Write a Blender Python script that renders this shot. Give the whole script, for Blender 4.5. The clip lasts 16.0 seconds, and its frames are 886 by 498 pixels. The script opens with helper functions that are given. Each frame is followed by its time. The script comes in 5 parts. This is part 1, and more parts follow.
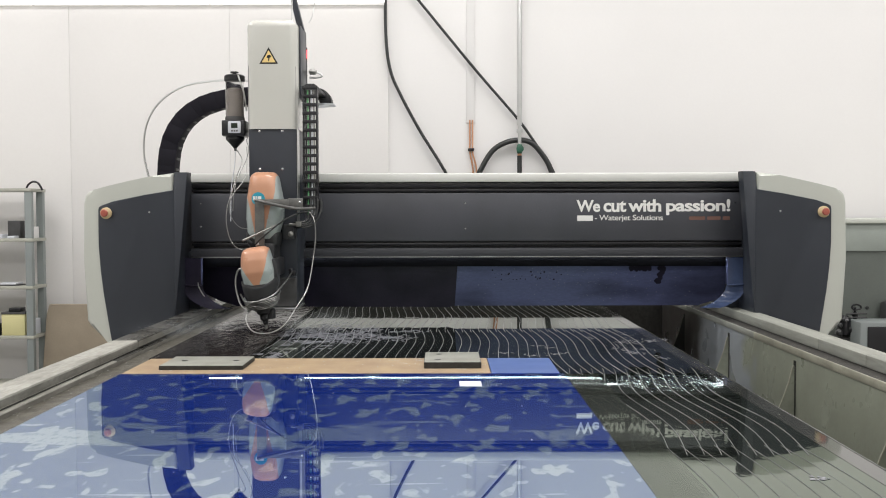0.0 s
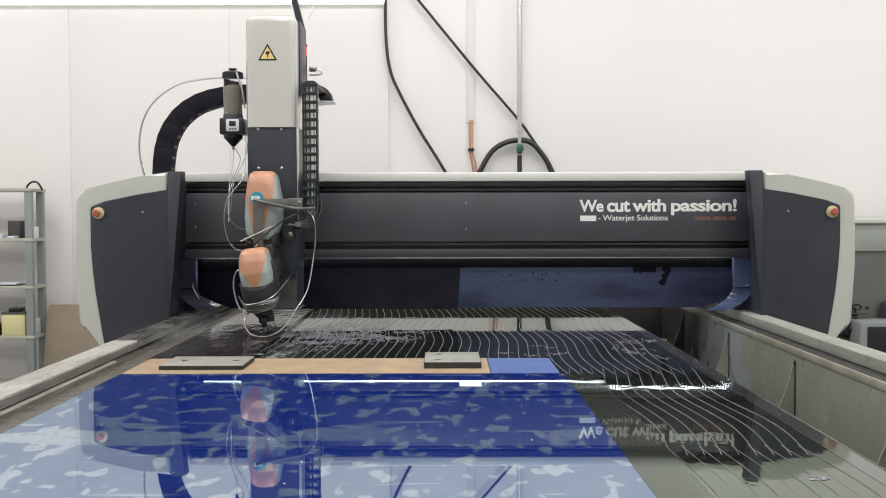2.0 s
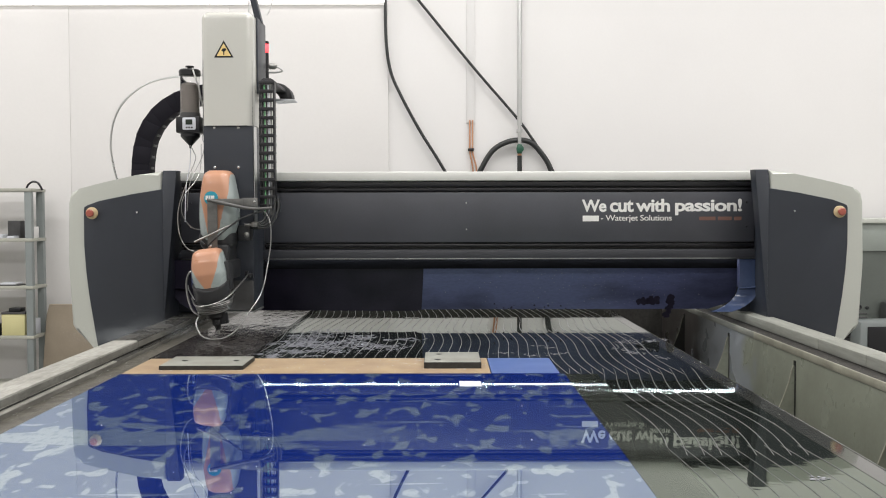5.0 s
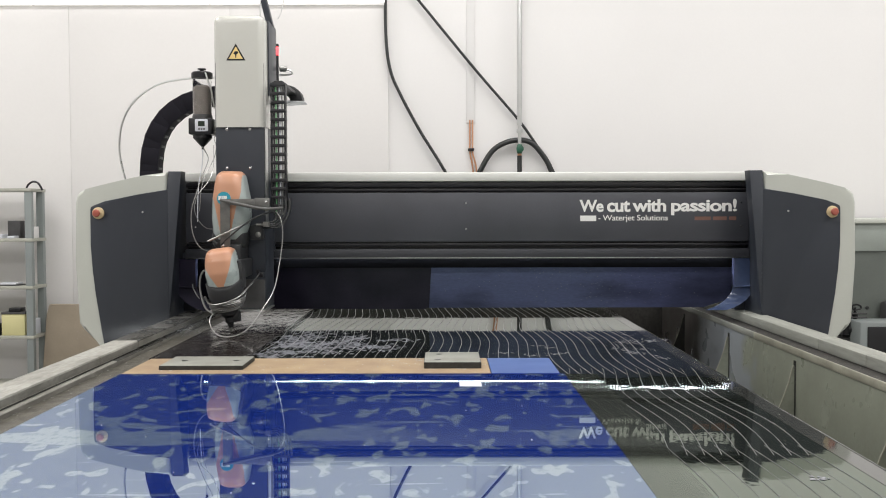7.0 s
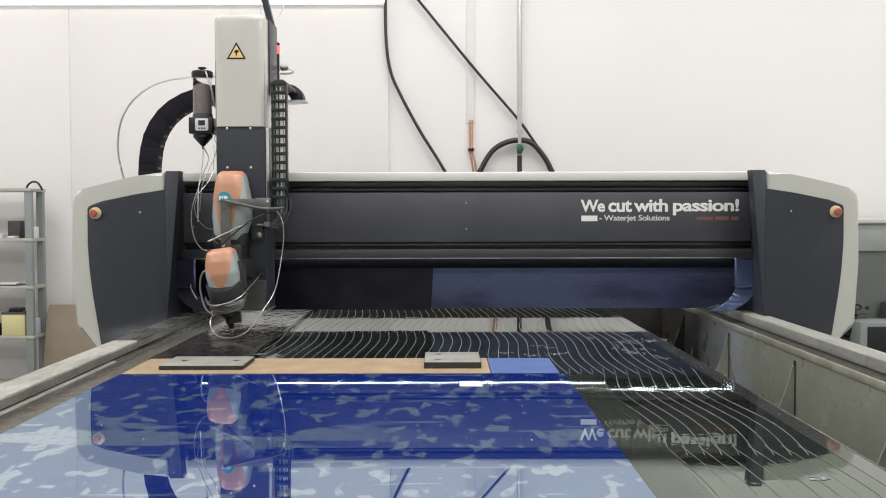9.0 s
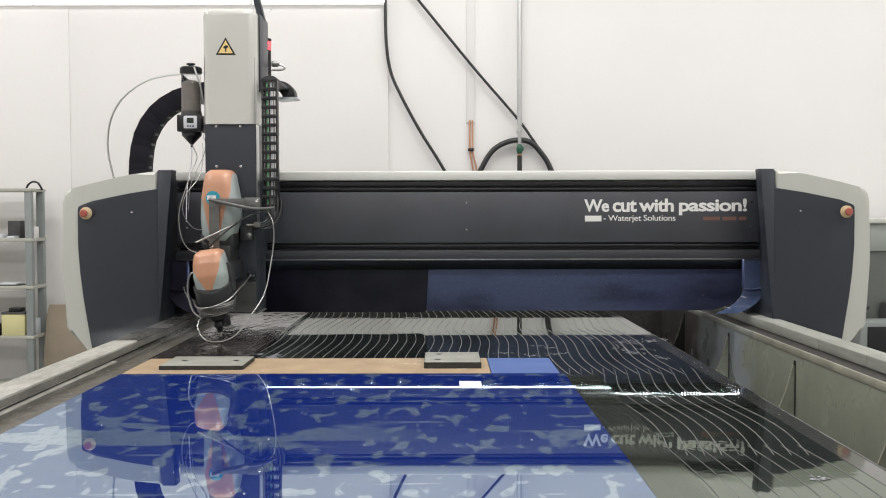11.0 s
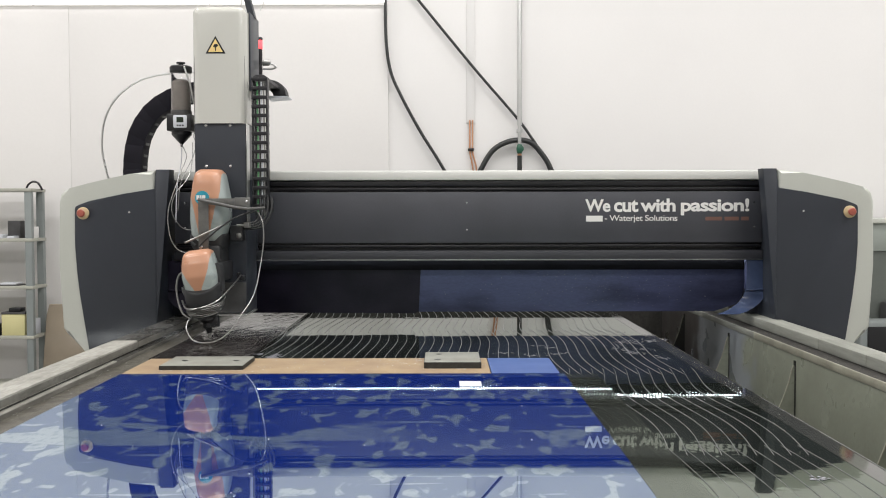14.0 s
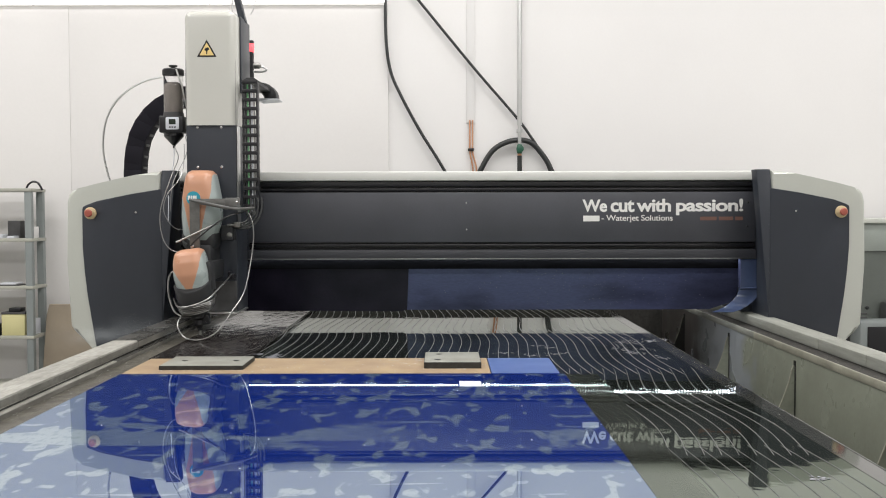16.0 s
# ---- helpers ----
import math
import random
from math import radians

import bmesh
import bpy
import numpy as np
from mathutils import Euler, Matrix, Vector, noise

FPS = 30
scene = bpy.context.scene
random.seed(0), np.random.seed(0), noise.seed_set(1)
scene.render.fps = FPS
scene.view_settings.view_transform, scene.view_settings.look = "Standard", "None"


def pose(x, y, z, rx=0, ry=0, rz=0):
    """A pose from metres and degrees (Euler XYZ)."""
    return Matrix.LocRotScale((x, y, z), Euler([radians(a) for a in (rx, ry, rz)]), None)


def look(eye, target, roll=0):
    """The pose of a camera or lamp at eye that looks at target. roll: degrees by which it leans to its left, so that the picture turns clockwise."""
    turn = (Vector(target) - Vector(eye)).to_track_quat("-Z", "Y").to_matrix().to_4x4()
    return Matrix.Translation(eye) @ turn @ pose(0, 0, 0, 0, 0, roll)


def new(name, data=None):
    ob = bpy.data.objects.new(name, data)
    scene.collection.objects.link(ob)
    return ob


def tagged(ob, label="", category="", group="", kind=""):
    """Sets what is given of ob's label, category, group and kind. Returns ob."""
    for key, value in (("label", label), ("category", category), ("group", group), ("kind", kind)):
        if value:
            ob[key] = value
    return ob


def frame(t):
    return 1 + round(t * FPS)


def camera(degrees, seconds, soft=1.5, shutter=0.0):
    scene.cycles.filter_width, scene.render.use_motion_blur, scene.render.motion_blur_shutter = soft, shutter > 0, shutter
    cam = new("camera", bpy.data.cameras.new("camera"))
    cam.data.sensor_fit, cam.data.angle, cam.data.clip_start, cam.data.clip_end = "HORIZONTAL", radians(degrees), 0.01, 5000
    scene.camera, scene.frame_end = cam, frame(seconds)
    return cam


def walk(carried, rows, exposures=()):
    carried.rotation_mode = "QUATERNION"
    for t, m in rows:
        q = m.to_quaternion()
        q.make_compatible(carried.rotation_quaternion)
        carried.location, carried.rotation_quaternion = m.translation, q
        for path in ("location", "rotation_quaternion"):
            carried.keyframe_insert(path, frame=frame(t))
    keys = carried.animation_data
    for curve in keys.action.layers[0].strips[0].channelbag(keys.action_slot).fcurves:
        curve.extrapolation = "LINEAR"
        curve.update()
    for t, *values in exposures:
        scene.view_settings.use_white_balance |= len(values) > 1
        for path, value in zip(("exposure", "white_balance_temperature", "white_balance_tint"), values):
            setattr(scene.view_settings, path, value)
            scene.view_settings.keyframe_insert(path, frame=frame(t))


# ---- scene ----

# The deck level (top of the sheet and of the water) is the reference height of the machine.
DECK = 0.95
cam = camera(50, 16.0, soft=1.05)
EYE = (0.0, 0.0, DECK + 0.545)
VIEW = look(EYE, (0.0, 10.0, EYE[2] - 0.393), -0.12)
walk(cam, [(0, VIEW), (16.0, VIEW)], exposures=[(0, 0.0), (16.0, 0.0)])

# ---- light ----
world = bpy.data.worlds.new("hall_air")
scene.world = world
world.use_nodes = True
world.node_tree.nodes["Background"].inputs[0].default_value = (1.0, 0.98, 0.95, 1)
world.node_tree.nodes["Background"].inputs[1].default_value = 0.02


def area_light(name, x, y, z, sx, sy, watts, color):
    data = bpy.data.lights.new(name, "AREA")
    data.shape, data.size, data.size_y, data.energy, data.color = "RECTANGLE", sx, sy, watts, color
    ob = new(name, data)
    ob.location = (x, y, z)
    return ob


WARM = (1.0, 0.975, 0.965)
for lx in (-3.6, 0.0, 3.6):
    for ly in (-1.0, 2.2, 4.6):
        area_light("hall_light", lx, ly, 4.70, 2.4, 0.5, 70, WARM)


# ---- materials ----
def mat(name, color, rough=0.5, metal=0.0, vary=0.08, scale=6.0, fine=120.0, bump=0.05, ior=1.5, tint=None, coat=0.0, rough_vary=0.08, stretch=(1, 1, 1), emit=0.0, spread=0.2, centre=0.5):
    m = bpy.data.materials.new(name)
    m.use_nodes = True
    nt = m.node_tree
    p = nt.nodes["Principled BSDF"]
    tc = nt.nodes.new("ShaderNodeTexCoord")
    mp = nt.nodes.new("ShaderNodeMapping")
    mp.inputs["Scale"].default_value = stretch
    nt.links.new(tc.outputs["Object"], mp.inputs[0])
    n1 = nt.nodes.new("ShaderNodeTexNoise")
    n1.inputs["Scale"].default_value, n1.inputs["Detail"].default_value = scale, 6
    n2 = nt.nodes.new("ShaderNodeTexNoise")
    n2.inputs["Scale"].default_value, n2.inputs["Detail"].default_value = fine, 3
    for n in (n1, n2):
        nt.links.new(mp.outputs[0], n.inputs["Vector"])
    r1 = nt.nodes.new("ShaderNodeMapRange")
    r1.inputs["From Min"].default_value, r1.inputs["From Max"].default_value = centre - spread, centre + spread
    nt.links.new(n1.outputs[0], r1.inputs["Value"])
    other = tint or tuple(c * (1 - 2.2 * vary) for c in color)
    mix = nt.nodes.new("ShaderNodeMix")
    mix.data_type = "RGBA"
    mix.inputs["A"].default_value = (*color, 1)
    mix.inputs["B"].default_value = (*other, 1)
    nt.links.new(r1.outputs[0], mix.inputs["Factor"])
    mix2 = nt.nodes.new("ShaderNodeMix")
    mix2.data_type = "RGBA"
    mix2.blend_type = "MULTIPLY"
    mix2.inputs["Factor"].default_value = min(1.0, vary * 3)
    nt.links.new(mix.outputs["Result"], mix2.inputs["A"])
    g = nt.nodes.new("ShaderNodeMapRange")
    g.inputs["To Min"].default_value, g.inputs["To Max"].default_value = 0.6, 1.25
    nt.links.new(n2.outputs[0], g.inputs["Value"])
    nt.links.new(g.outputs[0], mix2.inputs["B"])
    nt.links.new(mix2.outputs["Result"], p.inputs["Base Color"])
    rr = nt.nodes.new("ShaderNodeMapRange")
    rr.inputs["To Min"].default_value = max(0.02, rough - rough_vary)
    rr.inputs["To Max"].default_value = min(1.0, rough + rough_vary)
    nt.links.new(n1.outputs[0], rr.inputs["Value"])
    nt.links.new(rr.outputs[0], p.inputs["Roughness"])
    p.inputs["Metallic"].default_value = metal
    p.inputs["IOR"].default_value = ior
    p.inputs["Coat Weight"].default_value = coat
    p.inputs["Coat Roughness"].default_value = 0.08
    if bump:
        b = nt.nodes.new("ShaderNodeBump")
        b.inputs["Strength"].default_value, b.inputs["Distance"].default_value = bump, 0.002
        nt.links.new(n2.outputs[0], b.inputs["Height"])
        nt.links.new(b.outputs[0], p.inputs["Normal"])
    if emit:
        p.inputs["Emission Color"].default_value = (*color, 1)
        p.inputs["Emission Strength"].default_value = emit
    return m


def input_of(m, name):
    return m.node_tree.nodes["Principled BSDF"].inputs[name]


WALL = mat("white_wall_paint", (0.79, 0.78, 0.768), 0.6, vary=0.015, scale=1.2, fine=60, bump=0.06)
LINING = mat("off_white_panel_paint", (0.715, 0.702, 0.685), 0.6, vary=0.02, scale=0.8, fine=60, bump=0.06)
SEAM = mat("panel_joint_grey", (0.78, 0.77, 0.755), 0.6)
CEIL = mat("white_ceiling", (0.80, 0.79, 0.77), 0.7, vary=0.02)
FLOOR = mat("grey_hall_floor", (0.42, 0.42, 0.405), 0.45, vary=0.1, scale=2)
LIGHT_PAINT = mat("light_grey_lacquer", (0.51, 0.525, 0.475), 0.32, vary=0.02, scale=3, bump=0.01, coat=0.2)
CAP_PAINT = mat("pale_grey_lacquer", (0.66, 0.665, 0.63), 0.35, vary=0.03, scale=4, bump=0.01)
GLOSS_PAINT = mat("glossy_light_grey_lacquer", (0.555, 0.553, 0.508), 0.16, vary=0.02, scale=3, bump=0.005, coat=0.6)
DARK_PAINT = mat("anthracite_lacquer", (0.030, 0.035, 0.045), 0.38, vary=0.06, scale=4, bump=0.02)
DARK_PANEL = mat("anthracite_beam_panel", (0.064, 0.067, 0.079), 0.4, vary=0.13, scale=3, bump=0.02)
LIP_PAINT = mat("anthracite_lip", (0.044, 0.046, 0.054), 0.4, vary=0.1, scale=4, bump=0.02)
BLACK = mat("black_profile", (0.008, 0.008, 0.010), 0.35, vary=0.1)
RUBBER = mat("black_rubber_hose", (0.026, 0.028, 0.028), 0.45, vary=0.1)
SCOOP = mat("wet_blue_plastic", (0.055, 0.078, 0.15), 0.14, vary=0.15, scale=9, fine=50, bump=0.15)
APRON = mat("wet_blue_black_apron", (0.115, 0.134, 0.265), 0.40, vary=0.22, scale=4.5, fine=90, bump=0.3, rough_vary=0.15, tint=(0.045, 0.050, 0.100), spread=0.15, centre=0.60, stretch=(0.55, 1, 1.6), ior=1.33)
LIP_SHADE = mat("matt_black_lip_shade", (0.003, 0.003, 0.004), 0.9, vary=0.1, ior=1.15)
GUARD = mat("black_wet_guard", (0.027, 0.024, 0.043), 0.42, vary=0.2, scale=6, bump=0.1, ior=1.25)
ARCH_LINK = mat("matt_black_chain_plastic", (0.012, 0.011, 0.016), 0.75, vary=0.08, ior=1.25)
DARK_STEEL = mat("dark_dull_steel", (0.19, 0.19, 0.18), 0.45, metal=0.7, vary=0.15, scale=20)
FAT_HOSE = mat("grey_hose_plastic", (0.11, 0.11, 0.105), 0.4, vary=0.1, scale=30)
CHAIN = mat("black_chain_plastic", (0.008, 0.008, 0.010), 0.4, vary=0.1)
ORANGE = mat("salmon_orange_cover", (0.49, 0.25, 0.15), 0.30, vary=0.03, scale=8, bump=0.01, coat=0.18)
GREY_COVER = mat("blue_grey_cover", (0.34, 0.39, 0.38), 0.28, vary=0.03, scale=8, bump=0.01, coat=0.3)
WRIST = mat("dark_cast_wrist", (0.030, 0.031, 0.033), 0.4, vary=0.1)
STEEL = mat("bright_steel_tube", (0.62, 0.62, 0.61), 0.25, metal=1.0, vary=0.05)
TUBE = mat("grey_steel_tube", (0.34, 0.34, 0.33), 0.32, metal=1.0, vary=0.08)
DULL_STEEL = mat("dull_steel_plate", (0.36, 0.36, 0.34), 0.42, metal=0.9, vary=0.15, scale=20)
GALV = mat("galvanised_pipe", (0.66, 0.67, 0.66), 0.30, metal=0.9, vary=0.03, scale=8, bump=0.01)
COPPER = mat("copper_tube", (0.72, 0.40, 0.24), 0.35, metal=0.8, vary=0.06)
GREEN = mat("green_valve", (0.02, 0.10, 0.06), 0.4)
WHITE = mat("white_print", (0.80, 0.80, 0.77), 0.5, vary=0.02, bump=0)
ORANGE_PRINT = mat("orange_print", (0.17, 0.085, 0.065), 0.5, vary=0.05, bump=0)
YELLOW = mat("yellow_plate", (0.56, 0.44, 0.25), 0.45, vary=0.04)
SIGN_YELLOW = mat("yellow_sticker", (0.80, 0.60, 0.24), 0.4, vary=0.02, bump=0)
RED = mat("red_button", (0.38, 0.10, 0.07), 0.3, vary=0.05)
TEAL = mat("teal_badge", (0.03, 0.30, 0.40), 0.35, vary=0.02, bump=0)
LED = mat("led_light", (0.86, 0.93, 1.0), 0.3, vary=0, bump=0, emit=30.0)
BEACON = mat("red_beacon_glow", (1.0, 0.05, 0.06), 0.3, vary=0, bump=0, emit=3.0)
SAND = mat("garnet_sand", (0.17, 0.152, 0.135), 0.8, vary=0.1, scale=60)
FLANGE = mat("worn_cream_edge", (0.40, 0.395, 0.315), 0.42, vary=0.15, scale=9, fine=140, bump=0.3, tint=(0.27, 0.26, 0.205))
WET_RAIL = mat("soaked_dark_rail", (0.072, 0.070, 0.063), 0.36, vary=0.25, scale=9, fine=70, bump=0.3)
RAIL = mat("dirty_concrete_grey_rail", (0.35, 0.343, 0.308), 0.65, vary=0.34, scale=16, fine=75, bump=1.0, tint=(0.20, 0.195, 0.168), spread=0.2, centre=0.58, stretch=(1, 0.3, 1))
WEIGHT = mat("dull_scuffed_weight_plate", (0.30, 0.305, 0.27), 0.45, vary=0.12, scale=9, fine=150, bump=0.2, tint=(0.215, 0.215, 0.185))
RAIL_STREAK = mat("worn_grey_rail_streaked", (0.315, 0.322, 0.288), 0.5, vary=0.22, scale=24, fine=120, bump=0.4, tint=(0.22, 0.225, 0.195), stretch=(1, 0.10, 1))
RAIL_FACE = mat("shaded_dirty_rail_face", (0.20, 0.195, 0.17), 0.65, vary=0.3, scale=20, fine=120, bump=0.6, tint=(0.10, 0.095, 0.08), stretch=(1, 0.35, 1))
DIRTY = mat("dark_dirty_steel_edge", (0.035, 0.033, 0.028), 0.7, vary=0.25, scale=40, bump=0.3)
BACK_PANEL = mat("dark_green_grey_panel", (0.125, 0.14, 0.125), 0.5, vary=0.08, scale=3)
TANKWALL = mat("stained_green_grey_tank", (0.285, 0.305, 0.245), 0.30, vary=0.14, scale=5, fine=60, bump=0.2, tint=(0.18, 0.19, 0.15), rough_vary=0.15)
MUD = mat("dark_wet_trough", (0.050, 0.050, 0.046), 0.22, vary=0.2, scale=6)
LIP = mat("wet_green_grey_lip", (0.048, 0.050, 0.044), 0.06, vary=0.2, scale=5, bump=0.01, rough_vary=0.02, ior=2.4)
GRIT = mat("garnet_grit", (0.115, 0.108, 0.086), 0.45, vary=0.3, scale=26, fine=220, bump=0.9, tint=(0.055, 0.050, 0.040))
PLATE = mat("dark_brown_wet_plate", (0.030, 0.025, 0.023), 0.34, vary=0.2, scale=11, fine=70, bump=0.05, ior=1.42)
SLAT = mat("wet_worn_slat_steel", (0.35, 0.355, 0.35), 0.30, metal=0.25, vary=0.2, scale=18)
BROWN = mat("tan_paper_film", (0.37, 0.272, 0.160), 0.5, vary=0.09, scale=9, fine=110, bump=0.08, tint=(0.29, 0.205, 0.13))
CORNER = mat("matt_blue_film", (0.070, 0.125, 0.325), 0.4, vary=0.05)
PAPER = mat("white_paper", (0.62, 0.64, 0.68), 0.5, vary=0.03)
SHELF = mat("grey_shelf_steel", (0.40, 0.40, 0.345), 0.45, vary=0.06)
SHELF_POST = mat("blue_grey_shelf_post", (0.235, 0.26, 0.255), 0.45, vary=0.06)
CARDBOARD = mat("brown_cardboard", (0.31, 0.26, 0.195), 0.8, vary=0.08, scale=5)
BOX_YELLOW = mat("pale_yellow_box", (0.62, 0.58, 0.30), 0.6, vary=0.04)
HOPPER = mat("green_grey_hopper", (0.30, 0.33, 0.30), 0.5, vary=0.06)
MACHINE_GREY = mat("dark_machine_parts", (0.06, 0.06, 0.06), 0.5, vary=0.15, scale=20)
CLEAR = mat("clear_bottle", (0.9, 0.9, 0.9), 0.1, vary=0, bump=0)
input_of(CLEAR, "Transmission Weight").default_value = 1.0
input_of(CLEAR, "IOR").default_value = 1.2
DIFFUSER = mat("lamp_diffuser", (1.0, 0.98, 0.95), 0.4, vary=0, bump=0, emit=0.62)
DISPLAY = mat("dim_display", (0.02, 0.03, 0.02), 0.2, vary=0, bump=0)
CABLE_GREEN = mat("green_cable", (0.16, 0.45, 0.20), 0.5)
SPECK = mat("pale_wet_specks", (0.72, 0.72, 0.68), 0.2, vary=0.2, scale=200, bump=0)
BEAD = mat("water_bead", (0.30, 0.32, 0.38), 0.08, vary=0.1, bump=0)
MIST = mat("water_droplets", (0.74, 0.76, 0.78), 0.35, vary=0.05, bump=0)
FOAM = mat("white_foam_flecks", (0.40, 0.41, 0.45), 0.3, vary=0.3, scale=50)
THIN_FOAM = mat("thin_translucent_foam", (0.36, 0.37, 0.41), 0.3, vary=0.3, scale=60, fine=240, bump=0.3)
input_of(THIN_FOAM, "Alpha").default_value = 0.62


def water_material():
    m = mat("dark_tank_water", (0.014, 0.017, 0.015), 0.02, vary=0.2, scale=2, bump=0, ior=2.8, rough_vary=0.008)
    input_of(m, "Specular Tint").default_value = (0.84, 1.0, 0.80, 1)
    nt = m.node_tree
    tc = nt.nodes.new("ShaderNodeTexCoord")
    n = nt.nodes.new("ShaderNodeTexNoise")
    n.inputs["Scale"].default_value, n.inputs["Detail"].default_value = 14, 2
    nt.links.new(tc.outputs["Object"], n.inputs["Vector"])
    b = nt.nodes.new("ShaderNodeBump")
    b.inputs["Strength"].default_value, b.inputs["Distance"].default_value = 0.06, 0.004
    nt.links.new(n.outputs[0], b.inputs["Height"])
    nt.links.new(b.outputs[0], nt.nodes["Principled BSDF"].inputs["Normal"])
    return m


def sheet_material():
    """Glossy blue plastic film over bright metal, with dried, milky water marks stretched along the sheet."""
    m = bpy.data.materials.new("glossy_blue_film")
    m.use_nodes = True
    nt = m.node_tree
    N, L = nt.nodes, nt.links
    N.remove(N["Principled BSDF"])
    tc = N.new("ShaderNodeTexCoord")

    def noise_of(sx, sy, scale, detail, lo, hi, turn=0.0, distort=0.0, rough=0.5):
        mp = N.new("ShaderNodeMapping")
        mp.inputs["Scale"].default_value = (sx, sy, 1)
        mp.inputs["Rotation"].default_value = (0, 0, radians(turn))
        L.new(tc.outputs["Object"], mp.inputs[0])
        n = N.new("ShaderNodeTexNoise")
        n.inputs["Scale"].default_value, n.inputs["Detail"].default_value = scale, detail
        n.inputs["Distortion"].default_value, n.inputs["Roughness"].default_value = distort, rough
        L.new(mp.outputs[0], n.inputs["Vector"])
        r = N.new("ShaderNodeMapRange")
        r.inputs["From Min"].default_value, r.inputs["From Max"].default_value = lo, hi
        L.new(n.outputs[0], r.inputs["Value"])
        return r.outputs[0]

    def math_of(op, a, b):
        n = N.new("ShaderNodeMath")
        n.operation = op
        n.use_clamp = True
        for i, v in enumerate((a, b)):
            if isinstance(v, float):
                n.inputs[i].default_value = v
            else:
                L.new(v, n.inputs[i])
        return n.outputs[0]

    spots = noise_of(19, 9.5, 1.0, 1.3, 0.585, 0.62, -4, 0.35)
    smears = noise_of(8, 3.4, 1.0, 4.0, 0.62, 0.66, 14, 0.6)
    fleck = noise_of(60, 30, 1.0, 2.0, 0.35, 0.65)
    streaks = noise_of(2.6, 30, 1.0, 4.0, 0.65, 0.69, 1)
    sep = N.new("ShaderNodeSeparateXYZ")
    L.new(tc.outputs["Object"], sep.inputs[0])
    near = N.new("ShaderNodeMath")
    near.operation = "COMPARE"
    L.new(sep.outputs[1], near.inputs[0])
    near.inputs[1].default_value, near.inputs[2].default_value = 2.31, 0.13
    side = N.new("ShaderNodeMapRange")
    side.inputs["From Min"].default_value, side.inputs["From Max"].default_value = 0.0, -0.4
    L.new(sep.outputs[0], side.inputs["Value"])
    pools = math_of("MULTIPLY", noise_of(2.6, 10, 1.0, 5.0, 0.50, 0.54, 6, 0.8), math_of("MULTIPLY", near.outputs[0], side.outputs[0]))
    marks = math_of("MAXIMUM", math_of("MAXIMUM", spots, smears), math_of("MAXIMUM", streaks, pools))
    marks = math_of("MULTIPLY", marks, math_of("ADD", fleck, 0.55))
    mix = N.new("ShaderNodeMix")
    mix.data_type = "RGBA"
    mix.inputs["A"].default_value = (0.007, 0.021, 0.158, 1)
    mix.inputs["B"].default_value = (0.095, 0.140, 0.255, 1)
    L.new(marks, mix.inputs["Factor"])
    diff = N.new("ShaderNodeBsdfDiffuse")
    L.new(mix.outputs["Result"], diff.inputs["Color"])
    gloss = N.new("ShaderNodeBsdfGlossy")
    tone = N.new("ShaderNodeMix")
    tone.data_type = "RGBA"
    tone.inputs["A"].default_value = (0.84, 0.99, 0.935, 1)
    tone.inputs["B"].default_value = (0.90, 1.0, 0.97, 1)
    L.new(marks, tone.inputs["Factor"])
    L.new(tone.outputs["Result"], gloss.inputs["Color"])
    rough = N.new("ShaderNodeMapRange")
    rough.inputs["To Min"].default_value, rough.inputs["To Max"].default_value = 0.008, 0.03
    L.new(marks, rough.inputs["Value"])
    L.new(rough.outputs[0], gloss.inputs["Roughness"])
    fr = N.new("ShaderNodeFresnel")
    fr.inputs["IOR"].default_value = 4.0
    out = N.new("ShaderNodeMixShader")
    L.new(math_of("ADD", math_of("ADD", fr.outputs[0], 0.045), math_of("MULTIPLY", marks, 0.16)), out.inputs[0])
    L.new(diff.outputs[0], out.inputs[1])
    L.new(gloss.outputs[0], out.inputs[2])
    L.new(out.outputs[0], N["Material Output"].inputs["Surface"])
    return m


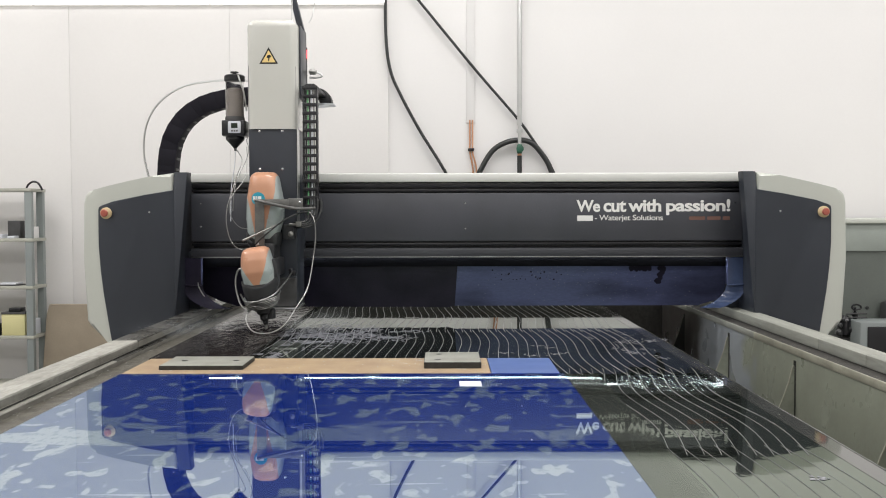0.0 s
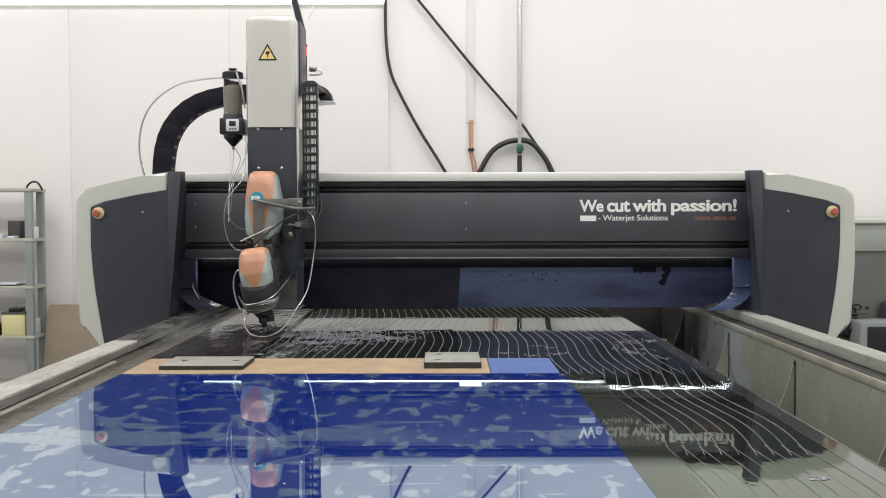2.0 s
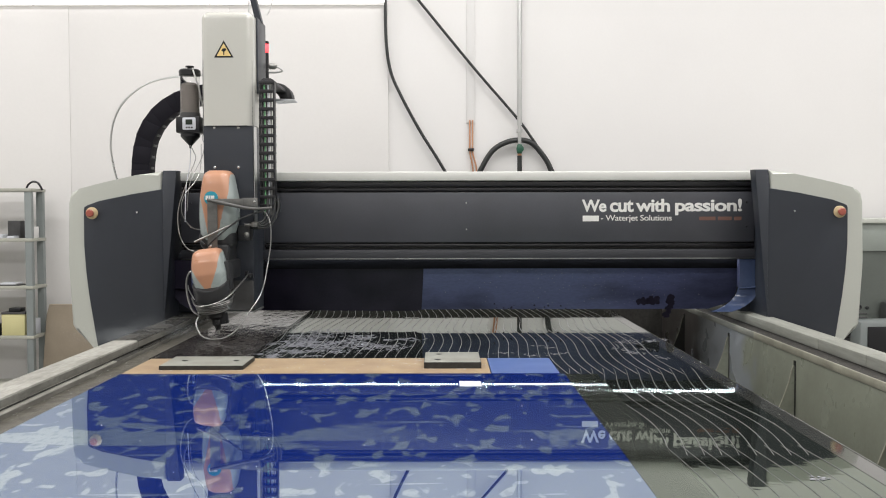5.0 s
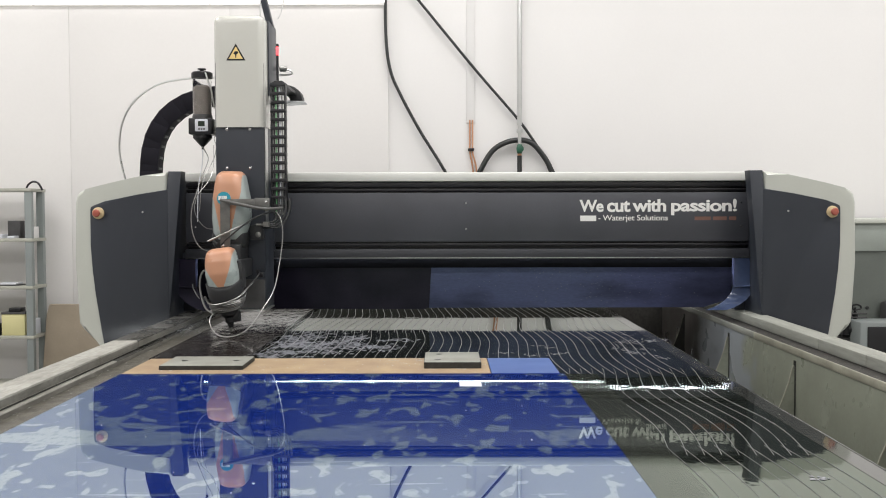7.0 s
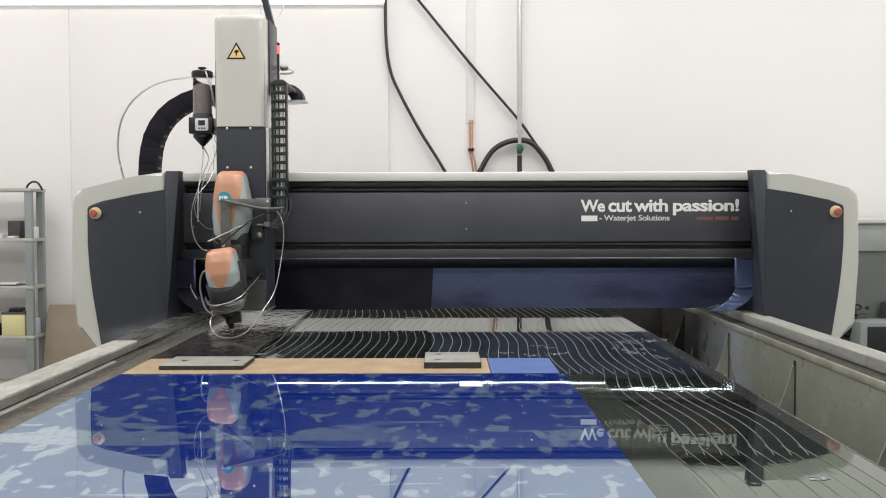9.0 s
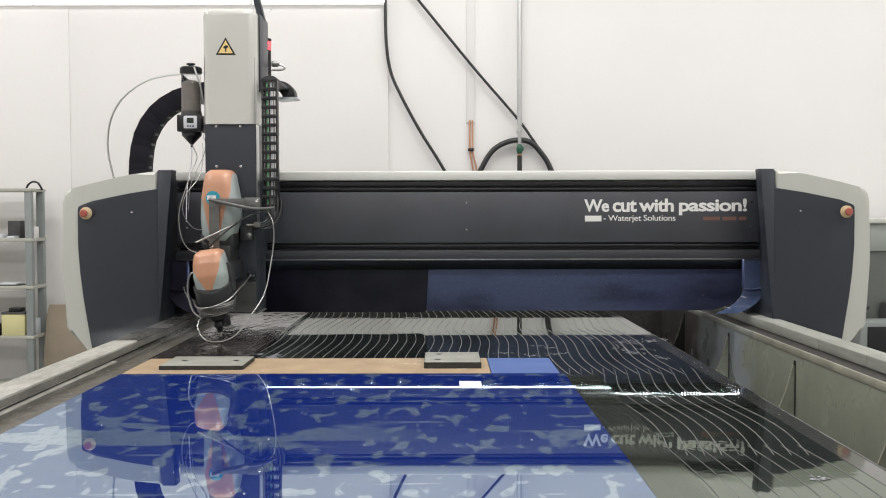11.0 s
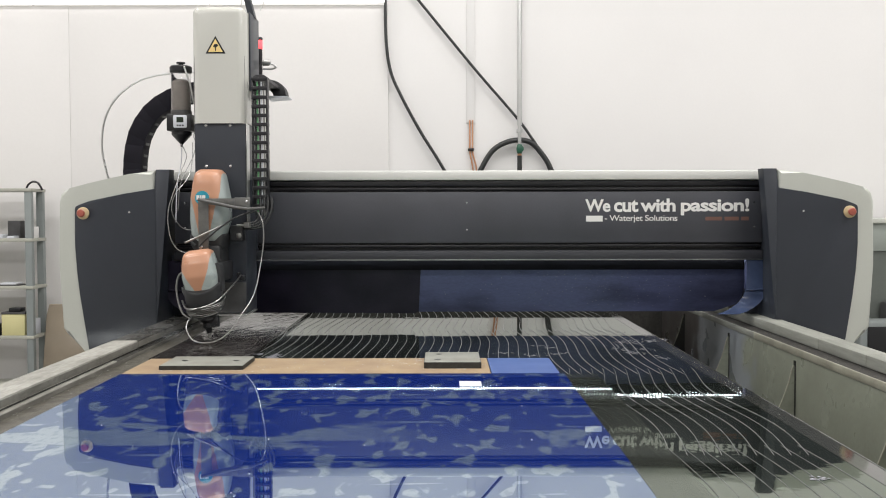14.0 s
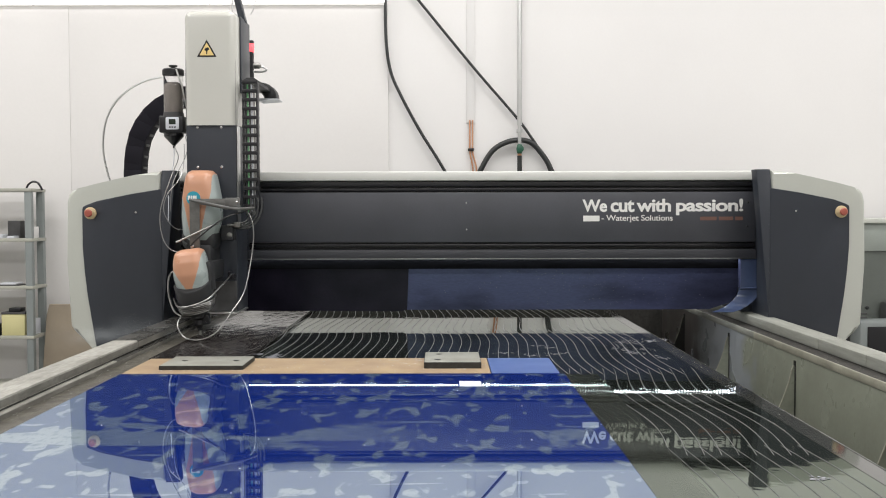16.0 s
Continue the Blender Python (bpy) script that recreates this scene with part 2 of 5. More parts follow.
def mist_material(name, most):
    """Airborne droplets too fine to tell apart: white, thickest at the heart of a shred, torn by noise."""
    m = bpy.data.materials.new(name)
    m.use_nodes = True
    N, L = m.node_tree.nodes, m.node_tree.links
    N.remove(N["Principled BSDF"])
    tc = N.new("ShaderNodeTexCoord")
    flat = N.new("ShaderNodeMapping")
    flat.inputs["Scale"].default_value = (1, 0, 1)
    L.new(tc.outputs["Object"], flat.inputs[0])
    ball = N.new("ShaderNodeTexGradient")
    ball.gradient_type = "QUADRATIC_SPHERE"
    L.new(flat.outputs[0], ball.inputs[0])
    info = N.new("ShaderNodeObjectInfo")
    add = N.new("ShaderNodeVectorMath")
    add.operation = "MULTIPLY_ADD"
    add.inputs[1].default_value = (1, 0.4, 0.5)
    L.new(tc.outputs["Object"], add.inputs[0])
    L.new(info.outputs["Random"], add.inputs[2])
    n = N.new("ShaderNodeTexNoise")
    n.inputs["Scale"].default_value, n.inputs["Detail"].default_value = 2.2, 4
    L.new(add.outputs[0], n.inputs["Vector"])
    r = N.new("ShaderNodeMapRange")
    r.inputs["From Min"].default_value, r.inputs["From Max"].default_value = 0.30, 0.65
    r.inputs["To Max"].default_value = most
    L.new(n.outputs[0], r.inputs["Value"])
    mul = N.new("ShaderNodeMath")
    mul.operation = "MULTIPLY"
    L.new(ball.outputs["Fac"], mul.inputs[0])
    L.new(r.outputs[0], mul.inputs[1])
    clear = N.new("ShaderNodeBsdfTransparent")
    white = N.new("ShaderNodeBsdfDiffuse")
    white.inputs[0].default_value = (0.72, 0.77, 0.80, 1)
    mix = N.new("ShaderNodeMixShader")
    L.new(mul.outputs[0], mix.inputs[0])
    L.new(clear.outputs[0], mix.inputs[1])
    L.new(white.outputs[0], mix.inputs[2])
    L.new(mix.outputs[0], N["Material Output"].inputs["Surface"])
    return m


THIN_MIST = mist_material("thin_mist", 0.14)
THICK_MIST = mist_material("thick_mist", 0.42)
CLEAR_SHEET = mat("clear_under_sheet", (0.040, 0.044, 0.038), 0.03, vary=0.1, bump=0, ior=3.0, rough_vary=0.01)
input_of(CLEAR_SHEET, "Specular Tint").default_value = (0.85, 1.0, 0.81, 1)
input_of(CLEAR_SHEET, "Alpha").default_value = 0.62
WATER = water_material()


def shaded_wall():
    """Green-grey paint, wet from the splashing past 4.4 m with its sheen painted in, and with the gantry's shade
    painted past 5.2 m, with ragged edges.
    """
    m = mat("shade_painted_green_grey_tank", (0.245, 0.262, 0.21), 0.30, vary=0.14, scale=5, fine=60, bump=0.2, tint=(0.185, 0.195, 0.153), rough_vary=0.15)
    nt = m.node_tree
    p = nt.nodes["Principled BSDF"]
    tc = nt.nodes.new("ShaderNodeTexCoord")
    sep = nt.nodes.new("ShaderNodeSeparateXYZ")
    nt.links.new(tc.outputs["Object"], sep.inputs[0])
    n = nt.nodes.new("ShaderNodeTexNoise")
    n.inputs["Scale"].default_value, n.inputs["Detail"].default_value = 5.0, 6
    nt.links.new(tc.outputs["Object"], n.inputs["Vector"])
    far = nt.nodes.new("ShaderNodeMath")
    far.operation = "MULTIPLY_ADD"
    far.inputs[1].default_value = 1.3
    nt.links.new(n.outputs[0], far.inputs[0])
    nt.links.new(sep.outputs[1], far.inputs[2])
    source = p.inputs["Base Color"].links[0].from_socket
    # colours: first the pale sheen of the wet wall, then the gantry's shade
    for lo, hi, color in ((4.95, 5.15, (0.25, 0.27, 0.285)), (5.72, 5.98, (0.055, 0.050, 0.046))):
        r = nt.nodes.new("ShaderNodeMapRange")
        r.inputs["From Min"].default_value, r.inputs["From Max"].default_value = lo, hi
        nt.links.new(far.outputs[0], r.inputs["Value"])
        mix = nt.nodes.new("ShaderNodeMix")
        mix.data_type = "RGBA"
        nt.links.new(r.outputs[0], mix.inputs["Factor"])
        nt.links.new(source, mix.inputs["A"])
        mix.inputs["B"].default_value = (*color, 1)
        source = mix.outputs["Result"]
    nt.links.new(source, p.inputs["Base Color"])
    return m


SHADED_WALL = shaded_wall()
SHEET = sheet_material()


def wet_patches(m, scale, low, high, wet, dry):
    """Smooth puddles between dry, gritty patches: only the gloss changes."""
    nt = m.node_tree
    tc = nt.nodes.new("ShaderNodeTexCoord")
    n = nt.nodes.new("ShaderNodeTexNoise")
    n.inputs["Scale"].default_value, n.inputs["Detail"].default_value = scale, 5
    nt.links.new(tc.outputs["Object"], n.inputs["Vector"])
    r = nt.nodes.new("ShaderNodeMapRange")
    r.inputs["From Min"].default_value, r.inputs["From Max"].default_value = low, high
    r.inputs["To Min"].default_value, r.inputs["To Max"].default_value = wet, dry
    nt.links.new(n.outputs[0], r.inputs["Value"])
    nt.links.new(r.outputs[0], nt.nodes["Principled BSDF"].inputs["Roughness"])


wet_patches(PLATE, 6.5, 0.50, 0.60, 0.03, 0.18)


def ripple(m, sx, sy, strength, depth):
    """Standing wavelets of a splashed water film."""
    nt = m.node_tree
    tc = nt.nodes.new("ShaderNodeTexCoord")
    mp = nt.nodes.new("ShaderNodeMapping")
    mp.inputs["Scale"].default_value = (sx, sy, 1)
    nt.links.new(tc.outputs["Object"], mp.inputs[0])
    n = nt.nodes.new("ShaderNodeTexNoise")
    n.inputs["Scale"].default_value, n.inputs["Detail"].default_value = 1.0, 3
    nt.links.new(mp.outputs[0], n.inputs["Vector"])
    b = nt.nodes.new("ShaderNodeBump")
    b.inputs["Strength"].default_value, b.inputs["Distance"].default_value = strength, depth
    nt.links.new(n.outputs[0], b.inputs["Height"])
    nt.links.new(b.outputs[0], nt.nodes["Principled BSDF"].inputs["Normal"])


ripple(PLATE, 26, 9, 1.0, 0.005)
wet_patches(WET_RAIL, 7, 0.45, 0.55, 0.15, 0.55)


# ---- mesh helpers ----
def link(name, bm, material, parent=None, label="", smooth=False):
    mesh = bpy.data.meshes.new(name)
    bmesh.ops.recalc_face_normals(bm, faces=bm.faces)
    bm.to_mesh(mesh)
    bm.free()
    mesh.materials.append(material)
    if smooth:
        for f in mesh.polygons:
            f.use_smooth = True
        mesh.set_sharp_from_angle(angle=radians(38))
    ob = new(name, mesh)
    if parent:
        ob.parent = parent
    if label:
        tagged(ob, label)
    return ob


def part(name, bm, material, parent, label="", smooth=True):
    return link(name, bm, material, parent, label, smooth)


def empty(name, x=0.0, y=0.0, z=0.0):
    ob = new(name)
    ob.location = (x, y, z)
    return ob


def box(x0, x1, y0, y1, z0, z1, bevel=0.0, bm=None):
    out = bm or bmesh.new()
    one = bmesh.new()
    v = [one.verts.new((x, y, z)) for x in (x0, x1) for y in (y0, y1) for z in (z0, z1)]
    for q in ((0, 1, 3, 2), (4, 6, 7, 5), (0, 4, 5, 1), (2, 3, 7, 6), (0, 2, 6, 4), (1, 5, 7, 3)):
        one.faces.new([v[i] for i in q])
    if bevel:
        bmesh.ops.bevel(one, geom=list(one.edges), offset=bevel, segments=2, affect="EDGES", profile=0.5)
    return absorb(out, one)


def absorb(out, one):
    m = bpy.data.meshes.new("tmp")
    one.to_mesh(m)
    one.free()
    out.from_mesh(m)
    bpy.data.meshes.remove(m)
    return out


def prism(points, y0, y1, bevel=0.0, bm=None, segments=2):
    """A plate: an outline in x and z, from y0 to y1."""
    out = bm or bmesh.new()
    one = bmesh.new()
    a = [one.verts.new((x, y0, z)) for x, z in points]
    b = [one.verts.new((x, y1, z)) for x, z in points]
    one.faces.new(a)
    one.faces.new(b[::-1])
    for i in range(len(a)):
        j = (i + 1) % len(a)
        one.faces.new((a[i], b[i], b[j], a[j]))
    if bevel:
        front = [e for e in one.edges if all(abs(v.co.y - y0) < 1e-6 for v in e.verts)]
        bmesh.ops.bevel(one, geom=front, offset=bevel, segments=segments, affect="EDGES", profile=0.5)
    return absorb(out, one)


def rounded(x0, x1, z0, z1, r, n=5):
    """Outline of a rectangle with rounded corners."""
    pts = []
    for cx, cz, a in ((x1 - r, z1 - r, 0), (x0 + r, z1 - r, 90), (x0 + r, z0 + r, 180), (x1 - r, z0 + r, 270)):
        for i in range(n + 1):
            t = radians(a + 90 * i / n)
            pts.append((cx + r * math.cos(t), cz + r * math.sin(t)))
    return pts


def smooth_path(points, n=8):
    p = [Vector(q) for q in points]
    p = [2 * p[0] - p[1]] + p + [2 * p[-1] - p[-2]]
    out = []
    for i in range(1, len(p) - 2):
        for k in range(n):
            t = k / n
            out.append(0.5 * (2 * p[i] + (p[i + 1] - p[i - 1]) * t + (2 * p[i - 1] - 5 * p[i] + 4 * p[i + 1] - p[i + 2]) * t * t
                              + (3 * p[i] - p[i - 1] - 3 * p[i + 1] + p[i + 2]) * t ** 3))
    out.append(p[-2])
    return out


def tube(points, r, seg=8, n=8, bm=None, curved=True):
    out = bm or bmesh.new()
    path = smooth_path(points, n) if curved else [Vector(q) for q in points]
    rings, side = [], Vector((0.31, 0.83, 0.46))
    for i, c in enumerate(path):
        d = (path[min(i + 1, len(path) - 1)] - path[max(i - 1, 0)]).normalized()
        u = (side - d * side.dot(d)).normalized()
        side = u
        w = d.cross(u)
        rings.append([out.verts.new(c + r * (math.cos(a) * u + math.sin(a) * w)) for a in (2 * math.pi * k / seg for k in range(seg))])
    for a, b in zip(rings, rings[1:]):
        for k in range(seg):
            out.faces.new((a[k], a[(k + 1) % seg], b[(k + 1) % seg], b[k]))
    out.faces.new(rings[0][::-1])
    out.faces.new(rings[-1])
    return out


def lathe(profile, x=0.0, y=0.0, z=0.0, seg=20, axis="z", bm=None):
    """Turn (radius, height) pairs about an upright axis, or about y (height towards the viewer)."""
    out = bm or bmesh.new()
    rings = []
    for r, h in profile:
        ring = []
        for k in range(seg):
            a = 2 * math.pi * k / seg
            if axis == "z":
                ring.append(out.verts.new((x + r * math.cos(a), y + r * math.sin(a), z + h)))
            elif axis == "y":
                ring.append(out.verts.new((x + r * math.cos(a), y - h, z + r * math.sin(a))))
            else:
                ring.append(out.verts.new((x + h, y + r * math.cos(a), z + r * math.sin(a))))
        rings.append(ring)
    for a, b in zip(rings, rings[1:]):
        for k in range(seg):
            out.faces.new((a[k], a[(k + 1) % seg], b[(k + 1) % seg], b[k]))
    out.faces.new(rings[0][::-1])
    out.faces.new(rings[-1])
    return out


def writing(name, text, x0, x1, z0, z1, y, material, parent, weight=0.0, label=""):
    """Raised lettering that fills the given width and height, facing the viewer."""
    c = bpy.data.curves.new("lettering", "FONT")
    c.space_character = 0.94
    c.body, c.extrude, c.offset, c.resolution_u = text, 0.01, weight, 4
    tmp = new("lettering", c)
    bpy.context.view_layer.update()
    mesh = bpy.data.meshes.new_from_object(tmp.evaluated_get(bpy.context.evaluated_depsgraph_get()))
    bpy.data.objects.remove(tmp)
    co = np.array([v.co[:] for v in mesh.vertices])
    lo, hi = co.min(0), co.max(0)
    sx, sz = (x1 - x0) / (hi[0] - lo[0]), (z1 - z0) / (hi[1] - lo[1])
    for v in mesh.vertices:
        px, pz, py = v.co
        v.co = (x0 + (px - lo[0]) * sx, y - (0.001 if py > 0 else 0.0), z0 + (pz - lo[1]) * sz)
    mesh.materials.clear()
    mesh.materials.append(material)
    ob = new(name, mesh)
    ob.parent = parent
    if label:
        tagged(ob, label)
    return ob


# ---- hall ----
BACK = 6.65


def hall():
    tagged(link("floor", box(-7, 7, -5, BACK + 0.3, -0.2, 0), FLOOR), "grey concrete workshop floor", "floor", kind="structure")
    tagged(link("wall_north", box(-7, 7, BACK, BACK + 0.3, 0, 5), WALL), "white painted smooth workshop wall", "wall", kind="structure")
    tagged(link("wall_south", box(-7, 7, -5.3, -5, 0, 5), WALL), "white painted wall behind the camera", "wall", kind="structure")
    tagged(link("wall_west", box(-7.3, -7, -5, BACK, 0, 5), WALL), "white painted side wall", "wall", kind="structure")
    tagged(link("wall_east", box(7, 7.3, -5, BACK, 0, 5), WALL), "white painted side wall", "wall", kind="structure")
    tagged(link("ceiling", box(-7.3, 7.3, -5.3, BACK + 0.3, 5, 5.2), CEIL), "white workshop ceiling", "ceiling", kind="structure")
    # proud wall lining made of sheets, with narrow joints between them
    lining = tagged(empty("wall_lining", 0, BACK, 0), "white wall lining of tall smooth panels with thin joints", "wall panel", kind="structure")
    edges = [-5.2, -3.95, -2.585, -1.475, -0.376]
    for a, b in zip(edges, edges[1:]):
        part("panel", box(a + 0.0007, b - 0.0007, -0.025, -0.002, 0, 2.925, 0.002), LINING, lining)
    part("joint_backing", box(-5.2, -0.38, -0.021, -0.001, 0, 2.92), SEAM, lining, "grey joint behind panels")
    for x in (-4.66, -3.44, -2.22, -1.0):
        lamp = tagged(empty("batten_light", x, BACK - 0.03, 2.925), "bright white fluorescent batten light over the wall lining", "lamp", group="batten lights")
        part("housing", box(-0.607, 0.607, -0.03, 0.02, 0.062, 0.10, 0.008), WHITE, lamp)
        part("diffuser", box(-0.607, 0.607, -0.032, 0.02, 0.001, 0.062, 0.01), DIFFUSER, lamp, "glowing white diffuser")


hall()


# ---- wall services ----
def services():
    y = BACK - 0.03
    k = 0.003956
    conduit = tagged(empty("conduit_trunking", 0, BACK, 0), "white plastic wall trunking with bare copper tubes", "conduit")
    part("cover", box(0.165, 0.225, -0.010, -0.001, 2.11, 5.0, 0.004), WALL, conduit)
    for dx in (0.0, 0.019):
        part("tube", tube([(0.188 + dx, -0.016, 2.13), (0.188 + dx, -0.02, 2.0), (0.19 + dx, -0.022, 1.9), (0.21 + dx * 1.3, -0.02, 1.78), (0.225 + dx, -0.02, 1.5), (0.34 + dx, -0.02, 1.25), (0.375 + dx, -0.02, 0.9)], 0.006), COPPER, conduit, "bare copper tube")
    part("clip", box(0.175, 0.218, -0.04, -0.006, 1.915, 1.935, 0.003), BLACK, conduit)

    pipe = tagged(empty("water_pipe", 0.53, y - 0.04, 0), "galvanised water pipe with green valve and black hose", "pipe")
    part("upper_pipe", tube([(0, 0, 5.0), (0, 0, 2.09)], 0.0165, 14, curved=False), GALV, pipe)
    part("lower_pipe", tube([(0, 0, 2.1), (0, 0, 1.95)], 0.013, 12, curved=False), GALV, pipe)
    part("bracket", lathe([(0.0148, -0.014), (0.021, -0.012), (0.021, 0.012), (0.0148, 0.014)], 0, 0, 2.05), GALV, pipe, "pipe clamp")
    part("valve", lathe([(0.01, -0.04), (0.018, -0.025), (0.022, 0.0), (0.018, 0.025), (0.01, 0.04)], 0, 0, 1.925), GREEN, pipe, "green valve body")
    part("valve_wheel", lathe([(0.006, 0), (0.022, 0.004), (0.025, 0.012), (0.01, 0.016)], 0, -0.035, 1.925, axis="y"), GREEN, pipe, "small green hand wheel")
    part("coupling", lathe([(0.010, -0.03), (0.016, -0.026), (0.016, -0.008), (0.012, -0.004), (0.015, 0.0), (0.015, 0.012), (0.010, 0.016)], 0, 0, 1.882, 12), COPPER, pipe, "brass hose coupling")
    part("hose_tail", tube([(0, 0, 1.88), (0, 0, 0.8)], 0.017, 12, curved=False), RUBBER, pipe, "black hose")

    def line(name, pts, r, label):
        ob = link(name, tube([((px - 784) * k, y - 0.02, 1.495 - (py - 375) * k) for px, py in pts], r, 10), RUBBER, smooth=True)
        tagged(ob, label, "cable")

    line("black_cable", [(686, -260), (685, -60), (685, 60), (692, 125), (710, 170), (745, 235), (788, 305), (850, 420)], 0.0108, "thick black cable hanging down white wall")
    line("black_cable", [(600, -170), (660, -90), (736, 0), (838, 124), (914, 212), (950, 262), (978, 306), (1010, 390)], 0.0095, "black cable running aslant across white wall")
    line("black_hose", [(830, 400), (838, 335), (850, 303), (872, 268), (902, 252), (935, 253), (958, 275), (974, 305), (986, 360), (980, 420), (968, 470), (970, 560)], 0.0185, "thick black hose bent in an arch")


services()


# ---- tank ----
XL, XR = -1.165, 1.413


def rail(parent, sign):
    c = 0.11

    def b(x0, x1, z0, z1, bev=0.004, y0=0.4, y1=6.2):
        lo, hi = sorted((c + sign * x0, c + sign * x1))
        return box(lo, hi, y0, y1, z0, z1, bev)

    inner, outer, low = (1.311, 1.412, 0.010) if sign < 0 else (1.366, 1.460, -0.002)
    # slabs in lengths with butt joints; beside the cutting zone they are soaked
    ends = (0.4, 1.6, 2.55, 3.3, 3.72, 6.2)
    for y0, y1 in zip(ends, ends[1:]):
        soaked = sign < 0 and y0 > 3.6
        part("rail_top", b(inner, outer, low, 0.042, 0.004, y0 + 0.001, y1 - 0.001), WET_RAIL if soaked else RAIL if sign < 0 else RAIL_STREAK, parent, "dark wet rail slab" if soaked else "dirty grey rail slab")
    if sign < 0:
        # thin added plates carry the dirt and the shade of the upright faces
        for y0, y1 in zip(ends, ends[1:]):
            part("rail_face", b(1.3085, 1.3108, low + 0.005, 0.036, 0.0, y0 + 0.002, y1 - 0.002), RAIL_FACE, parent, "dirty rail face with painted shade")
        part("slab_face", b(1.2975, 1.2998, -0.019, 0.000, 0.0), RAIL_FACE, parent, "dirty slab face with painted shade")
        part("rail_groove", b(1.316, 1.40, 0.003, 0.011, 0.0), MUD, parent, "dark wet groove")
        part("rail_slab", b(1.300, 1.40, -0.020, 0.004, 0.004, 0.4, 3.45), RAIL, parent, "dirty grey lower slab")
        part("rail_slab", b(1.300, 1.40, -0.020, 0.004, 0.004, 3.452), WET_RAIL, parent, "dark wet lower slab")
        part("inner_wall", b(1.302, 1.34, -0.7, -0.020, 0.004), TANKWALL, parent)
    else:
        part("rail_ledge", b(1.306, 1.44, -0.03, -0.004, 0.002), DIRTY, parent, "dark gritty ledge under rail")
        part("wall_flange", b(1.300, 1.308, -0.034, -0.0035, 0.003, 0.4, 4.30), FLANGE, parent, "cream worn wall edge")
        part("wall_flange", b(1.3005, 1.308, -0.034, -0.0035, 0.003, 4.301), RAIL_STREAK, parent, "grey wet wall edge")
        part("inner_wall", b(1.303, 1.34, -0.7, -0.034, 0.004), SHADED_WALL, parent, "green-grey tank wall, wet sheen and gantry shade painted towards its end")
    part("outer_wall", b(1.36, 1.40, -0.95, -0.022), TANKWALL, parent)


def tank():
    t = tagged(empty("cutting_tank", 0, 0, DECK), "wet green-grey steel cutting tank with dirty rails", "machine tank")
    rail(t, -1)
    rail(t, 1)
    part("end_wall", box(XL, XR, 6.1, 6.2, -0.9, 0.104), DIRTY, t)
    part("front_wall", box(XL, XR, 0.4, 0.5, -0.9, -0.02), TANKWALL, t)
    part("grit_ledge", box(-1.192, -1.094, 0.5, 6.1, -0.10, -0.013, 0.003), GRIT, t, "ledge covered with garnet grit")
    part("weir_plate", box(0.956, 0.962, 0.5, 6.1, -0.6, -0.0158, 0.002), LIP, t, "overflow weir plate")
    part("weir_lip", box(0.905, 0.956, 0.5, 6.1, -0.035, -0.0172, 0.0), LIP, t, "wet green-grey overflow lip", smooth=False)
    part("trough_floor", box(0.962, XR, 0.5, 6.1, -0.62, -0.55), MUD, t, "dark wet trough floor")
    # the farthest gusset and its rim get darker colours for the gantry's shade
    for y in (2.92, 3.786, 4.667, 5.537):
        curve = [(1.330, -0.30), (1.345, -0.25), (1.365, -0.20), (1.386, -0.14), (1.396, -0.095), (1.402, -0.075)]
        part("gusset", prism([(1.4125, -0.30)] + curve + [(1.4125, -0.075)], y, y + 0.008), TANKWALL if y < 5 else MUD, t, "green-grey steel gusset", smooth=False)
        part("gusset_rim", tube([(x, y, z) for x, z in curve], 0.0022, 6, 3), FLANGE if y < 5 else TANKWALL, t, "worn gusset rim")
        part("gusset_joint", box(1.4075, 1.4128, y - 0.003, y + 0.011, -0.30, -0.055), MUD, t, "dark wet weld seam", smooth=False)
    w = link("water", box(XL, 0.955, 0.5, 6.1, -0.5, -0.0008), WATER)
    w.location = (0, 0, DECK - 0.017)
    tagged(w, "dark still water filling the cutting tank", "water", kind="structure")


tank()


